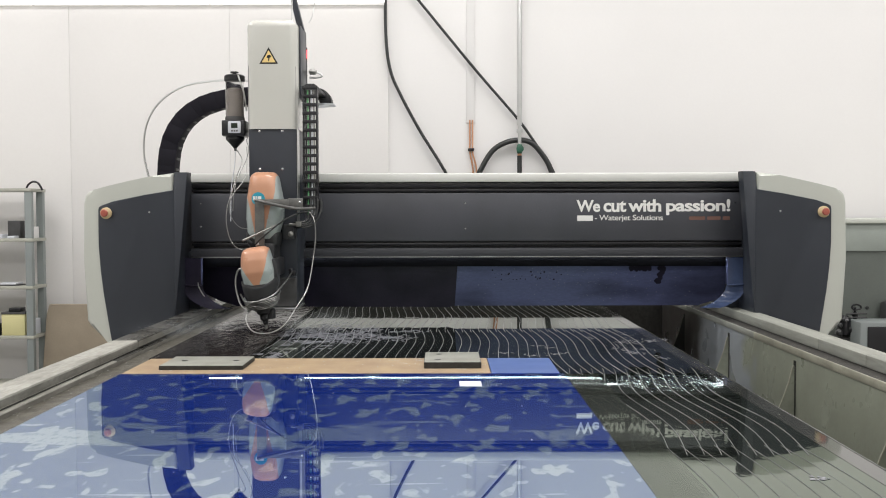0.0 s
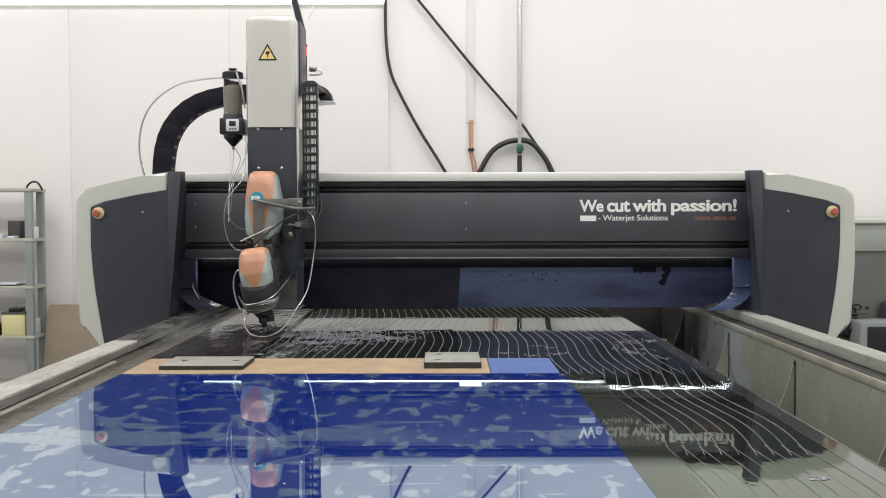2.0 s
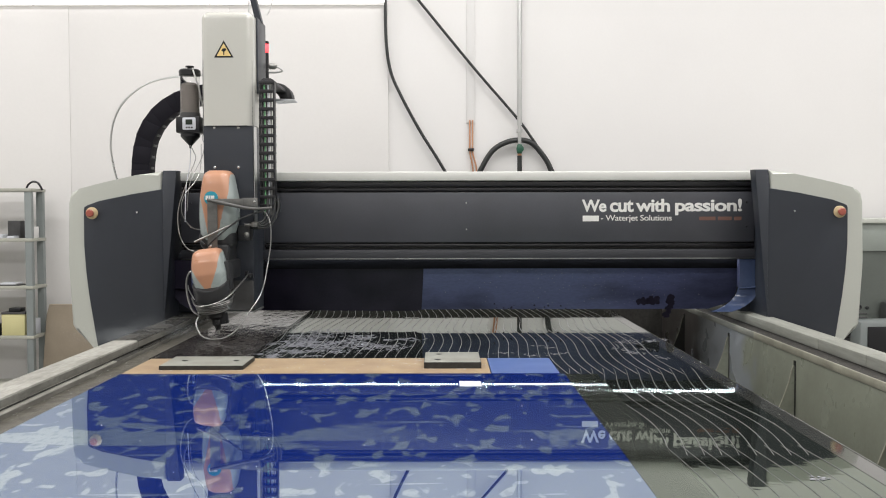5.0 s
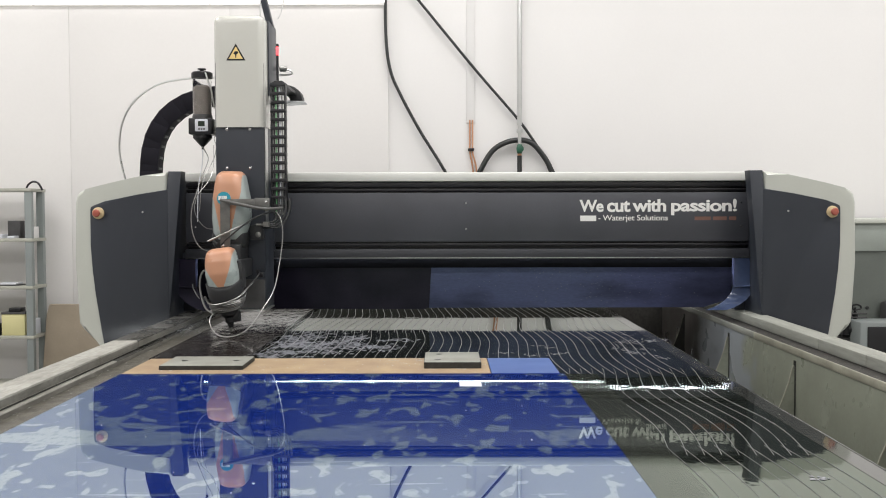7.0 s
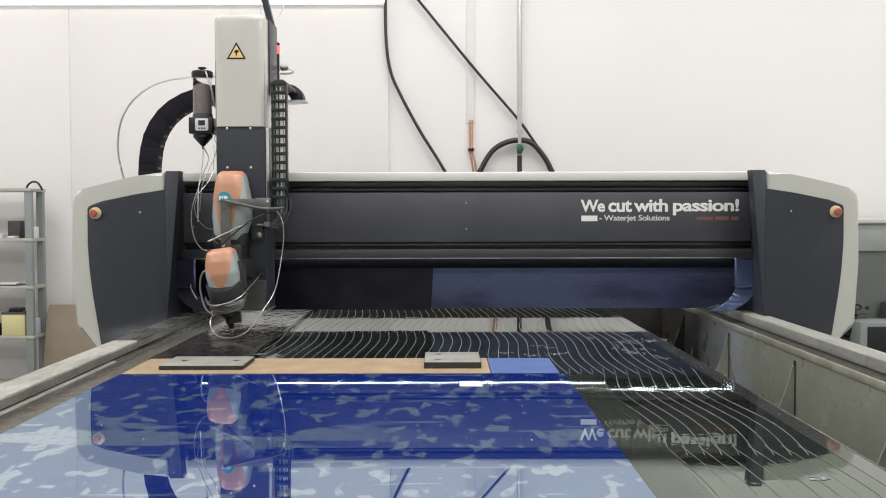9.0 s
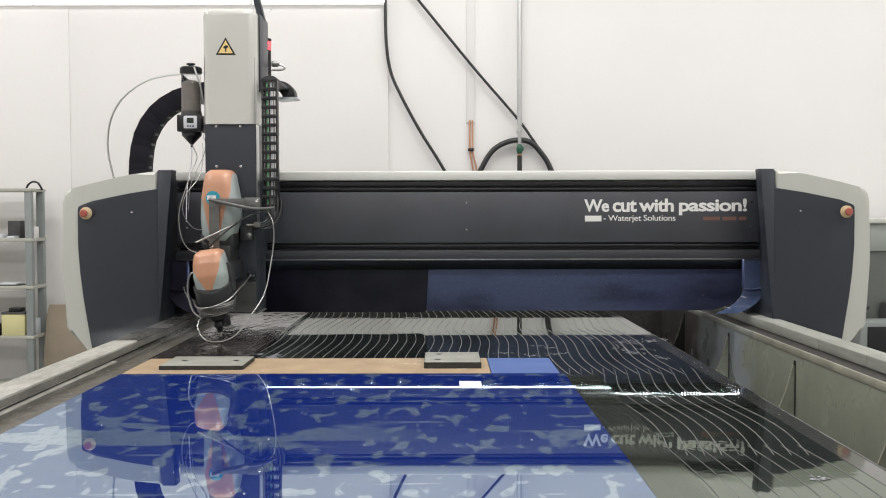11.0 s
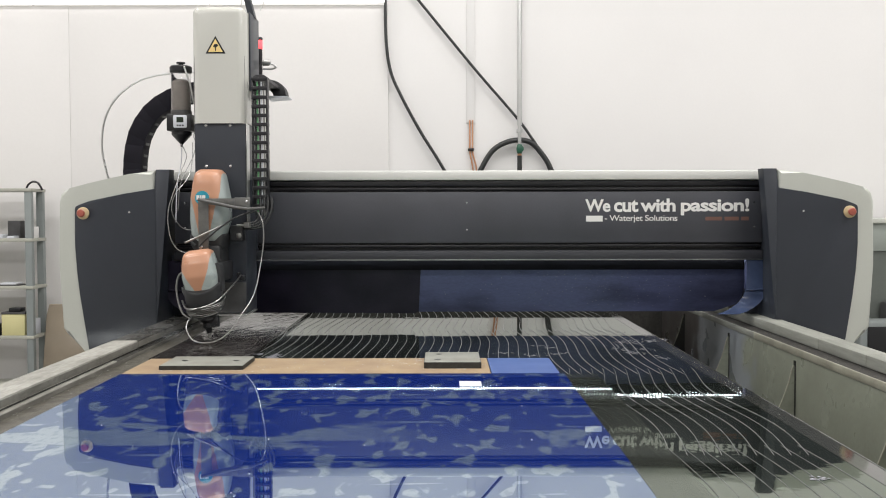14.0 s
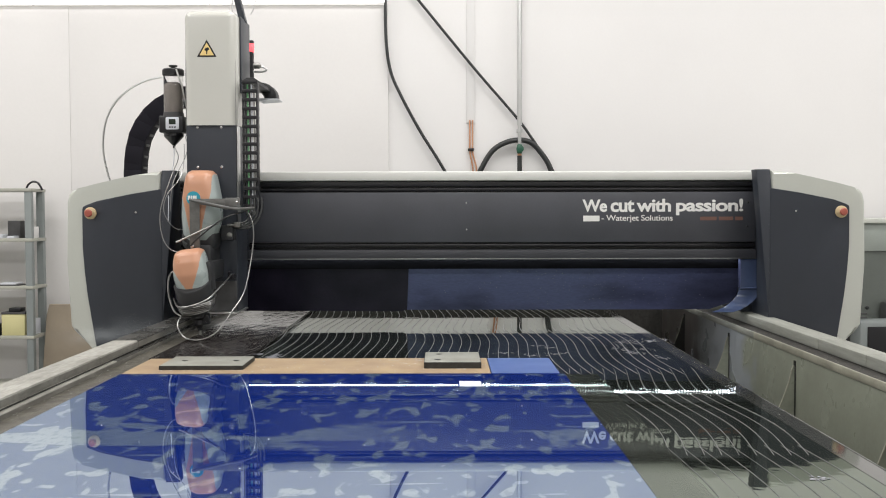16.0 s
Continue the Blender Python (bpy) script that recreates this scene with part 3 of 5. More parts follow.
def slats():
    bed = tagged(empty("slat_bed", 0, 0, DECK - 0.017), "bed of thin wavy steel slats under water", "slat bed")
    # far lengths are thicker to look brighter, near ones thinner to look dimmer
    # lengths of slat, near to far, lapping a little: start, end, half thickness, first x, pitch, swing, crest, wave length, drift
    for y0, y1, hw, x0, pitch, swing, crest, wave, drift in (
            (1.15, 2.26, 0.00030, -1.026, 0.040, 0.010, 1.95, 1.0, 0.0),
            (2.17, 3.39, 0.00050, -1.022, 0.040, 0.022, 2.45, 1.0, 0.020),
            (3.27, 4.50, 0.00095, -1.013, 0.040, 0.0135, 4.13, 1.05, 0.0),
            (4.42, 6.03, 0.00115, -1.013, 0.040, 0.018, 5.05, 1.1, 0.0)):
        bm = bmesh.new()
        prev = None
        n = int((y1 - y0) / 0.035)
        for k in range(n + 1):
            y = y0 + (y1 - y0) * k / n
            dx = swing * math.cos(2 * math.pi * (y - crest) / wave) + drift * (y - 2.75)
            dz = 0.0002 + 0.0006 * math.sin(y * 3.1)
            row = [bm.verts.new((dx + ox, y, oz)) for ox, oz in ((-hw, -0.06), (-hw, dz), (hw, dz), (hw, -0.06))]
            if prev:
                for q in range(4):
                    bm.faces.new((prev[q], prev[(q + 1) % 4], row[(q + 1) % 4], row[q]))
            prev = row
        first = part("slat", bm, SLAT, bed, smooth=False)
        first.location = (x0, 0, 0)
        for i in range(1, int((0.862 - x0) / pitch) + 1):
            ob = new("slat", first.data)
            ob.parent = bed
            ob.location = (x0 + pitch * i, 0, 0.0004 * math.sin(i * 2.3))


slats()


# ---- work pieces on the deck ----
BED = DECK - 0.0055


def work():
    s = tagged(empty("blue_sheet", 0, 0, BED), "glossy blue film-covered sheet with dried water marks", "sheet")
    part("film", box(-1.091, 0.407, 0.75, 3.182, -0.0096, 0.0055, 0.0012), SHEET, s, smooth=False)
    part("sticker", box(0.051, 0.121, 2.945, 3.036, 0.0056, 0.0062), PAPER, s, "white paper sticker", smooth=False)
    for name, m, x0, x1, y0, y1, z1, label, cat in (
            ("clear_sheet", CLEAR_SHEET, 0.4076, 0.519, 0.75, 3.182, 0.0034, "clear glossy under-sheet edge beside blue film", "sheet"),
            ("tan_board", BROWN, -1.086, 0.1606, 3.188, 3.515, 0.0065, "flat tan paper-covered board strip with wet specks", "board"),
            ("blue_offcut", CORNER, 0.1637, 0.393, 3.188, 3.515, 0.006, "matt blue film-covered sheet offcut", "sheet"),
            ("dark_plate", PLATE, -1.10, -0.735, 3.53, 5.75, 0.004, "dark brown wet plate being cut by the jet", "plate")):
        ob = tagged(link(name, box(x0, x1, y0, y1, -0.0096, z1, 0.001 if name != "clear_sheet" else 0.0), m), label, cat)
        ob.location = (0, 0, BED)
    for x0, x1, y0, y1, h, label, holes in ((-0.980, -0.692, 3.258, 3.465, 0.016, "long flat steel weight with two holes, resting on tan board", ((-0.92, 3.364), (-0.737, 3.364))),
                                            (-0.066, 0.131, 3.280, 3.513, 0.023, "square flat steel weight, resting on tan board", ((-0.02, 3.33), (-0.015, 3.46)))):
        w = tagged(empty("steel_weight", (x0 + x1) / 2, (y0 + y1) / 2, BED + 0.0065), label, "weight", group="steel weights")
        dx, dy = w.location.x, w.location.y
        part("plate", box(x0 - dx, x1 - dx, y0 - dy, y1 - dy, 0, h, 0.003), WEIGHT, w)
        part("dirty_edge", box(x0 - dx - 0.0012, x1 - dx + 0.0012, y0 - dy - 0.0012, y1 - dy + 0.0012, 0, h - 0.0015, 0.001), DIRTY, w, "dark dirty plate edge", smooth=False)
        for hx, hy in holes:
            part("hole", lathe([(0.011, 0), (0.011, 0.0012)], hx - dx, hy - dy, h - 0.0004, 14), BLACK, w, "dark drilled hole")


work()


# ---- gantry ----
SETBACK = 0.13


def leaning(outline, y, thick=0.005):
    """A thin plate whose upper edge stands at y and whose lower edge is set back."""
    bm = prism(outline, y, y + thick)
    for v in bm.verts:
        v.co.y += (0.31 - v.co.z) / 0.256 * SETBACK
    return bm


def gantry():
    g = tagged(empty("gantry", 0, 4.87, DECK), "anthracite and light grey moving gantry of a waterjet cutter", "gantry")
    x0, x1 = -1.29, 1.535
    part("core", box(x0, x1, 0.05, 0.42, 0.335, 0.69), BLACK, g)
    part("top_cap", box(x0, x1, -0.005, 0.45, 0.696, 0.742, 0.008), CAP_PAINT, g, "light grey top cap")
    part("upper_profile", box(x0, x1, 0.012, 0.06, 0.668, 0.692, 0.003), BLACK, g)
    part("upper_profile", box(x0, x1, 0.02, 0.06, 0.646, 0.660, 0.003), BLACK, g)
    part("front_panel", box(x0, x1, 0.0, 0.05, 0.394, 0.640, 0.004), DARK_PANEL, g, "anthracite front panel")
    part("lip_top", box(x0, x1, -0.004, 0.05, 0.350, 0.358, 0.001), DARK_PAINT, g)
    part("lower_profile", box(x0, x1, 0.005, 0.05, 0.372, 0.386, 0.004), BLACK, g)
    part("lower_lip", box(x0, x1, -0.012, -0.004, 0.316, 0.358, 0.002), LIP_PAINT, g)
    # added bright strip draws the highlight along the lip's lower edge
    part("lip_highlight", box(x0, x1, -0.016, -0.004, 0.3105, 0.3158, 0.0015), TUBE, g, "bright strip for the lip's highlight")
    # wet splash apron behind the lip, with scoops at both ends
    left_outline = [(-1.295, 0.315), (-1.285, 0.13), (-1.19, 0.075), (-1.10, 0.044), (-0.5, 0.044), (-0.5, 0.315)]
    right_outline = [(-0.498, 0.315), (-0.498, 0.044), (1.36, 0.044), (1.46, 0.08), (1.50, 0.14), (1.50, 0.315)]
    part("apron", leaning(left_outline, 0.045), GUARD, g, "black wet splash apron", smooth=False)
    part("apron", leaning(right_outline, 0.045), APRON, g, "wet blue-black splash apron", smooth=False)
    # matt black strip draws the shade under the lip, over the apron's top
    part("lip_shade_strip", box(x0, x1, 0.034, 0.042, 0.262, 0.335, 0.001), LIP_SHADE, g, smooth=False)
    for s in (-1, 1):
        cx = 0.11
        bm = bmesh.new()
        prof = [(-0.01, 0.312, 0.0), (-0.01, 0.24, 0.0), (-0.012, 0.175, 0.004), (-0.018, 0.135, 0.020), (-0.03, 0.105, 0.048), (-0.05, 0.083, 0.085), (-0.075, 0.068, 0.125), (-0.10, 0.058, 0.17)]
        rows = [[bm.verts.new((cx + s * (u - dx), y + dy, z)) for u in (1.352, 1.38, 1.41, 1.44, 1.456)] for dy in (0.0, 0.004) for y, z, dx in prof]
        n = len(prof)
        for base in (0, n):
            for i in range(n - 1):
                for j in range(4):
                    bm.faces.new((rows[base + i][j], rows[base + i][j + 1], rows[base + i + 1][j + 1], rows[base + i + 1][j]))
        part("scoop", bm, SCOOP if s > 0 else GUARD, g, "wet curved blue splash scoop")
        part("scoop_rim", tube([(cx + s * 1.346, -0.016, 0.166), (cx + s * 1.40, -0.018, 0.168), (cx + s * 1.452, -0.016, 0.174)], 0.005), SCOOP if s > 0 else GUARD, g)
        part("rail_foot", box(*sorted((cx + s * 1.375, cx + s * 1.45)), 0.06, 0.40, 0.0425, 0.34, 0.004), DARK_PAINT, g, "dark running foot on rail")
        part("scoop_side", box(*sorted((cx + s * 1.352, cx + s * 1.347)), -0.008, 0.02, 0.17, 0.31, 0.001), APRON, g)
    # added tube draws the bright light in the gap between scoop and apron
    part("apron_gap_sliver", tube([(-1.254, -0.02, 0.185), (-1.247, -0.02, 0.157), (-1.21, -0.025, 0.105), (-1.136, -0.03, 0.077)], 0.0028), GALV, g, "bright tube for the light in the apron gap")
    rng = random.Random(51)
    bm = bmesh.new()
    for i in range(170):
        x, z, r = rng.gauss(0.75, 0.32), rng.uniform(0.07, 0.26), rng.uniform(0.0008, 0.0024)
        if -0.3 < x < 1.33:
            y = 0.045 + (0.31 - z) / 0.256 * SETBACK
            ring = [bm.verts.new((x + r * math.cos(k * math.pi / 3), y - 0.0002, z + 1.3 * r * math.sin(k * math.pi / 3))) for k in range(6)]
            peak = bm.verts.new((x, y - 0.8 * r - 0.0004, z - 0.3 * r))
            for k in range(6):
                bm.faces.new((ring[k], ring[(k + 1) % 6], peak))
    part("water_beads", bm, BEAD, g, "water beads on the apron")
    strip = part("led_rail", box(x0 + 0.05, x1 - 0.05, 0.012, 0.032, 0.3157, 0.345), DULL_STEEL, g, smooth=False)
    bm = bmesh.new()
    for i in range(184):
        x = x0 + 0.08 + i * 0.0145
        box(x, x + 0.0058, 0.018, 0.026, 0.3122, 0.3157, 0, bm)
    part("led_row", bm, LED, strip, "glowing cold white light diodes", smooth=False)
    # end brackets and covers
    for s in (-1, 1):
        c = 0.11
        X = lambda u: c + s * u
        part("inner_side", box(*sorted((X(1.4585) * 0.983, X(1.4545) * 0.983)), -0.178, 0.46, -0.33, 0.725, 0.0), DARK_PAINT, g, "anthracite inner side", smooth=False)
        part("end_bracket", prism([(X(1.39), 0.745), (X(1.455), 0.745), (X(1.464), 0.65), (X(1.464), 0.05), (X(1.455), 0.05), (X(1.432), 0.30)], -0.104, -0.03, 0.005), DARK_PAINT, g, "anthracite end bracket")
        outline = [(1.460, 0.742), (1.58, 0.725), (1.681, 0.703), (1.78, 0.680), (1.862, 0.6585), (1.890, 0.648), (1.906, 0.629), (1.915, 0.59), (1.915, 0.30), (1.905, 0.0), (1.89, -0.025), (1.76, -0.135), (1.76, -0.35), (1.460, -0.35)]
        cover = part("end_cover", prism([(X(a), b) for a, b in outline], -0.10, 0.55, 0.018, segments=3), LIGHT_PAINT, g, "light grey rounded end cover")
        face = [(1.459, 0.656), (1.60, 0.633), (1.766, 0.599), (1.82, 0.580), (1.834, 0.572), (1.838, 0.560), (1.838, 0.386), (1.830, 0.26), (1.817, 0.143), (1.800, 0.03), (1.786, -0.062), (1.77, -0.16), (1.459, -0.16)]
        part("face_panel", prism([(X(a), b) for a, b in face], -0.106, -0.08, 0.003), DARK_PAINT, cover, "anthracite face panel")
        part("screw", lathe([(0.006, 0), (0.005, 0.003)], X(1.580), -0.1075, 0.545, 10, "y"), STEEL, cover)
        part("emergency_collar", lathe([(0.029, 0), (0.029, 0.006), (0.025, 0.009)], X(1.797), -0.107, 0.541, 24, "y"), YELLOW, cover, "yellow round collar")
        part("emergency_button", lathe([(0.012, 0), (0.012, 0.015), (0.018, 0.016), (0.019, 0.022), (0.015, 0.027), (0.004, 0.029)], X(1.797), -0.117, 0.541, 24, "y"), RED, cover, "red mushroom button")
    for ob in g.children_recursive:
        if ob.name.split(".")[0] in ("end_bracket", "end_cover", "face_panel", "screw", "emergency_collar", "emergency_button"):
            for v in ob.data.vertices:
                v.co = (v.co.x * 0.983, v.co.y - 0.08, 0.545 + (v.co.z - 0.545) * 0.983)
    for x, z in ((0.115, 0.588), (0.115, 0.458), (1.495, 0.588), (1.495, 0.47), (-1.24, 0.588), (-1.24, 0.47)):
        part("panel_screw", lathe([(0.005, 0), (0.004, 0.002)], x, 0.0005, z, 10, "y"), STEEL, g)
    for word, a, b, z0, z1 in (("We", 0.684, 0.805, 0.542, 0.603), ("cut", 0.822, 0.939, 0.541, 0.600), ("with", 0.949, 1.118, 0.542, 0.606), ("passion!", 1.143, 1.472, 0.525, 0.606)):
        writing("slogan_word", word, a, b, z0, z1, -0.0004, WHITE, g, 0.028, "bold white lettering")
    writing("subtitle", "- Waterjet Solutions", 0.778, 1.127, 0.490, 0.527, -0.0004, WHITE, g, 0.004, "thin white lettering")
    part("maker_mark", box(0.688, 0.768, -0.001, 0.0005, 0.496, 0.524), WHITE, g, "white maker mark bar", smooth=False)
    x = 1.262
    for w in (0.080, 0.068, 0.036):
        part("web_mark", box(x, x + w, -0.001, 0.0005, 0.500, 0.518), ORANGE_PRINT, g, "small orange print bar", smooth=False)
        x += w + 0.012
    return g


GANTRY = gantry()



# ---- cutting head and its carriage ----
def loft(sections, seg=40, bm=None):
    """Closed body through (z, centre x, centre y, half width, half depth, squareness) sections."""
    out = bm or bmesh.new()
    rings = []
    for z, cx, cy, a, b, n in sections:
        ring = []
        for k in range(seg):
            t = 2 * math.pi * k / seg
            c, d = math.cos(t), math.sin(t)
            ring.append(out.verts.new((cx + a * math.copysign(abs(c) ** (2 / n), c), cy + b * math.copysign(abs(d) ** (2 / n), d), z)))
        rings.append(ring)
    for p, q in zip(rings, rings[1:]):
        for k in range(seg):
            out.faces.new((p[k], p[(k + 1) % seg], q[(k + 1) % seg], q[k]))
    out.faces.new(rings[0][::-1])
    out.faces.new(rings[-1])
    return out


def dense(keys, n=26):
    out = []
    zs = [k[0] for k in keys]
    for i in range(n + 1):
        z = zs[0] + (zs[-1] - zs[0]) * i / n
        out.append((z, *(float(np.interp(z, zs, [k[j] for k in keys])) for j in range(1, 6))))
    for k in range(22 if n > 40 else 0):  # fair the outline
        out = [out[0]] + [(b[0], *((a[j] + 2 * b[j] + c[j]) / 4 for j in range(1, 6))) for a, b, c in zip(out, out[1:], out[2:])] + [out[-1]]
    return out


def two_tone(name, sections, tongue, parent, label):
    """A moulded cover: grey body, orange on the crown and on a tongue (left, right by height) down its front."""
    ob = part(name, loft(sections, 220), GREY_COVER, parent, label)
    ob.data.materials.append(ORANGE)
    zs = [t[0] for t in tongue]
    for f in ob.data.polygons:
        x, y, z = f.center
        lo, hi = np.interp(z, zs, [t[1] for t in tongue]), np.interp(z, zs, [t[2] for t in tongue])
        cy = float(np.interp(z, [q[0] for q in sections], [q[2] for q in sections]))
        if lo < x < hi and (y < cy or z > zs[-1] - 0.03):
            f.material_index = 1
    return ob


def carriage():
    c = tagged(empty("head_carriage", -0.827, 4.6, DECK), "light grey carriage housing with warning sticker, hopper bottle and cables", "machine carriage")
    bm = bmesh.new()
    one = bmesh.new()
    box(-0.121, 0.122, 0.0, 0.26, 0.945, 1.472, 0, one)
    edges = [e for e in one.edges if not all(v.co.z < 0.95 for v in e.verts)]
    bmesh.ops.bevel(one, geom=edges, offset=0.036, segments=6, affect="EDGES", profile=0.5)
    housing = part("housing", absorb(bm, one), GLOSS_PAINT, c, "light grey glossy housing")
    part("warning_sign", prism([(-0.058, 1.257), (0.032, 1.257), (-0.013, 1.336)], -0.0015, 0.001), BLACK, housing, "black-edged yellow warning triangle", smooth=False)
    part("sign_field", prism([(-0.046, 1.264), (0.020, 1.264), (-0.013, 1.322)], -0.0025, 0.001), SIGN_YELLOW, housing, smooth=False)
    part("sign_symbol", prism([(-0.024, 1.287), (-0.018, 1.298), (-0.005, 1.300), (0.0, 1.291), (-0.009, 1.285), (-0.011, 1.269), (-0.015, 1.269), (-0.015, 1.284)], -0.0035, 0.0), BLACK, housing, smooth=False)
    part("back_plate", box(-0.115, 0.115, 0.245, 0.30, 0.35, 1.40), DARK_PAINT, c)
    part("side_plate", box(0.1225, 0.130, 0.07, 0.27, 1.10, 1.455, 0.003), DARK_PAINT, c, "anthracite side plate")
    part("side_rail", box(0.1155, 0.120, 0.02, 0.08, 0.50, 0.944, 0.002), GALV, c, "bright guide rail")
    part("cable_arm", prism([(0.103, 1.455), (0.134, 1.45), (0.092, 1.62), (0.058, 1.76), (0.033, 1.76), (0.066, 1.61)], 0.15, 0.20, 0.003), DARK_PAINT, c, "dark sloping cable arm")
    part("thin_line", tube([(0.085, 0.10, 1.1), (0.088, 0.08, 1.4), (0.086, 0.10, 1.7)], 0.003), GALV, c)
    part("thin_line", tube([(0.16, 0.15, 1.48), (0.178, 0.15, 1.52), (0.19, 0.16, 1.60), (0.195, 0.16, 1.75)], 0.0025), GALV, c)
    # abrasive bottle with dosing box
    y = 0.15
    bottle = part("bottle", lathe([(0.043, 1.0), (0.045, 1.01), (0.045, 1.195), (0.043, 1.20)], -0.211, y, 0, 28), CLEAR, c, "clear abrasive bottle")
    bottle.visible_shadow = False
    part("sand_fill", lathe([(0.034, 1.002), (0.036, 1.01), (0.036, 1.150), (0.02, 1.160)], -0.211, y, 0, 24), SAND, bottle, "grey-brown garnet sand")
    part("bottle_lid", lathe([(0.047, 1.192), (0.051, 1.196), (0.051, 1.218), (0.045, 1.224), (0.012, 1.225), (0.010, 1.233), (0.020, 1.235), (0.020, 1.241), (0.006, 1.243)], -0.211, y, 0, 28), BLACK, bottle, "black screw lid with knob")
    part("bottle_collar", lathe([(0.047, 0.994), (0.048, 1.008), (0.046, 1.018)], -0.211, y, 0, 28), MACHINE_GREY, bottle)
    dose = part("dosing_box", box(-0.266, -0.153, y - 0.055, y + 0.055, 0.920, 0.998, 0.005), BLACK, c, "black dosing box")
    part("display_frame", prism(rounded(-0.233, -0.171, 0.934, 0.992, 0.006), y - 0.059, y - 0.05, 0.001), PAPER, dose, "white display frame")
    part("display", box(-0.218, -0.186, y - 0.061, y - 0.057, 0.958, 0.983, 0.001), DISPLAY, dose, "dark small display")
    for i in range(3):
        part("display_key", box(-0.217 + i * 0.012, -0.209 + i * 0.012, y - 0.0605, y - 0.058, 0.941, 0.948), MACHINE_GREY, dose, smooth=False)
    part("funnel", lathe([(0.046, 0.93), (0.046, 0.905), (0.012, 0.868), (0.006, 0.862), (0.006, 0.85)], -0.211, y, 0, 20), BLACK, dose)
    part("sand_hose", tube([(-0.211, y, 0.86), (-0.215, y, 0.78), (-0.222, y - 0.05, 0.66), (-0.215, y - 0.1, 0.50)], 0.0022), PAPER, dose, "thin clear hose")
    part("bottle_bracket", box(-0.17, -0.10, y - 0.01, y + 0.03, 0.94, 0.985, 0.003), DULL_STEEL, c)
    part("bottle_line", tube([(-0.18, y - 0.06, 1.215), (-0.165, y - 0.065, 1.17), (-0.155, y - 0.05, 1.13), (-0.153, y, 1.05)], 0.004), GALV, c)
    part("side_line", tube([(-0.14, y, 0.93), (-0.15, y - 0.02, 0.90), (-0.138, y - 0.03, 0.86), (-0.15, y - 0.04, 0.80), (-0.19, y - 0.1, 0.68), (-0.20, y - 0.12, 0.55)], 0.002), TUBE, c)
    part("splash_guard", leaning([(-0.15, 0.30), (-0.15, 0.042), (0.86, 0.036), (0.885, 0.046), (0.90, 0.30)], 0.309), GUARD, c, "black wet splash guard sheet", smooth=False)
    # chain guide, plug and red beacon behind
    part("guide_plate", prism([(0.165, 1.090), (0.262, 1.097), (0.262, 1.102), (0.165, 1.104)], 0.30, 0.42), PAPER, c, "pale guide plate")
    arc = [(0.15, 1.182), (0.175, 1.183), (0.195, 1.180), (0.213, 1.173), (0.228, 1.162), (0.240, 1.147), (0.248, 1.128), (0.251, 1.105), (0.190, 1.105), (0.185, 1.125), (0.172, 1.14), (0.15, 1.148)]
    part("guide_arc", prism(arc, 0.31, 0.40, 0.004), CHAIN, c, "black curved chain end")
    part("plug", lathe([(0.010, 0), (0.015, 0.004), (0.015, 0.03), (0.007, 0.04)], 0.140, 0.3, 1.262, 12, "x"), DULL_STEEL, c)
    part("plug_line", tube([(0.175, 0.3, 1.260), (0.195, 0.3, 1.252), (0.205, 0.3, 1.240), (0.18, 0.3, 1.232), (0.14, 0.3, 1.232)], 0.0045), GALV, c)
    beacon = part("beacon_stem", lathe([(0.013, 1.18), (0.013, 1.37)], 0.081, 0.55, 0, 12), BLACK, c)
    part("beacon", lathe([(0.013, 1.37), (0.014, 1.373), (0.014, 1.413), (0.010, 1.418)], 0.081, 0.55, 0, 14), BEACON, beacon, "glowing red beacon")
    part("beacon_cap", lathe([(0.0145, 1.414), (0.0145, 1.426), (0.01, 1.430)], 0.081, 0.55, 0, 14), BLACK, beacon)
    part("beacon_foot", box(0.05, 0.115, 0.30, 0.57, 1.165, 1.182), DULL_STEEL, c)
    return c


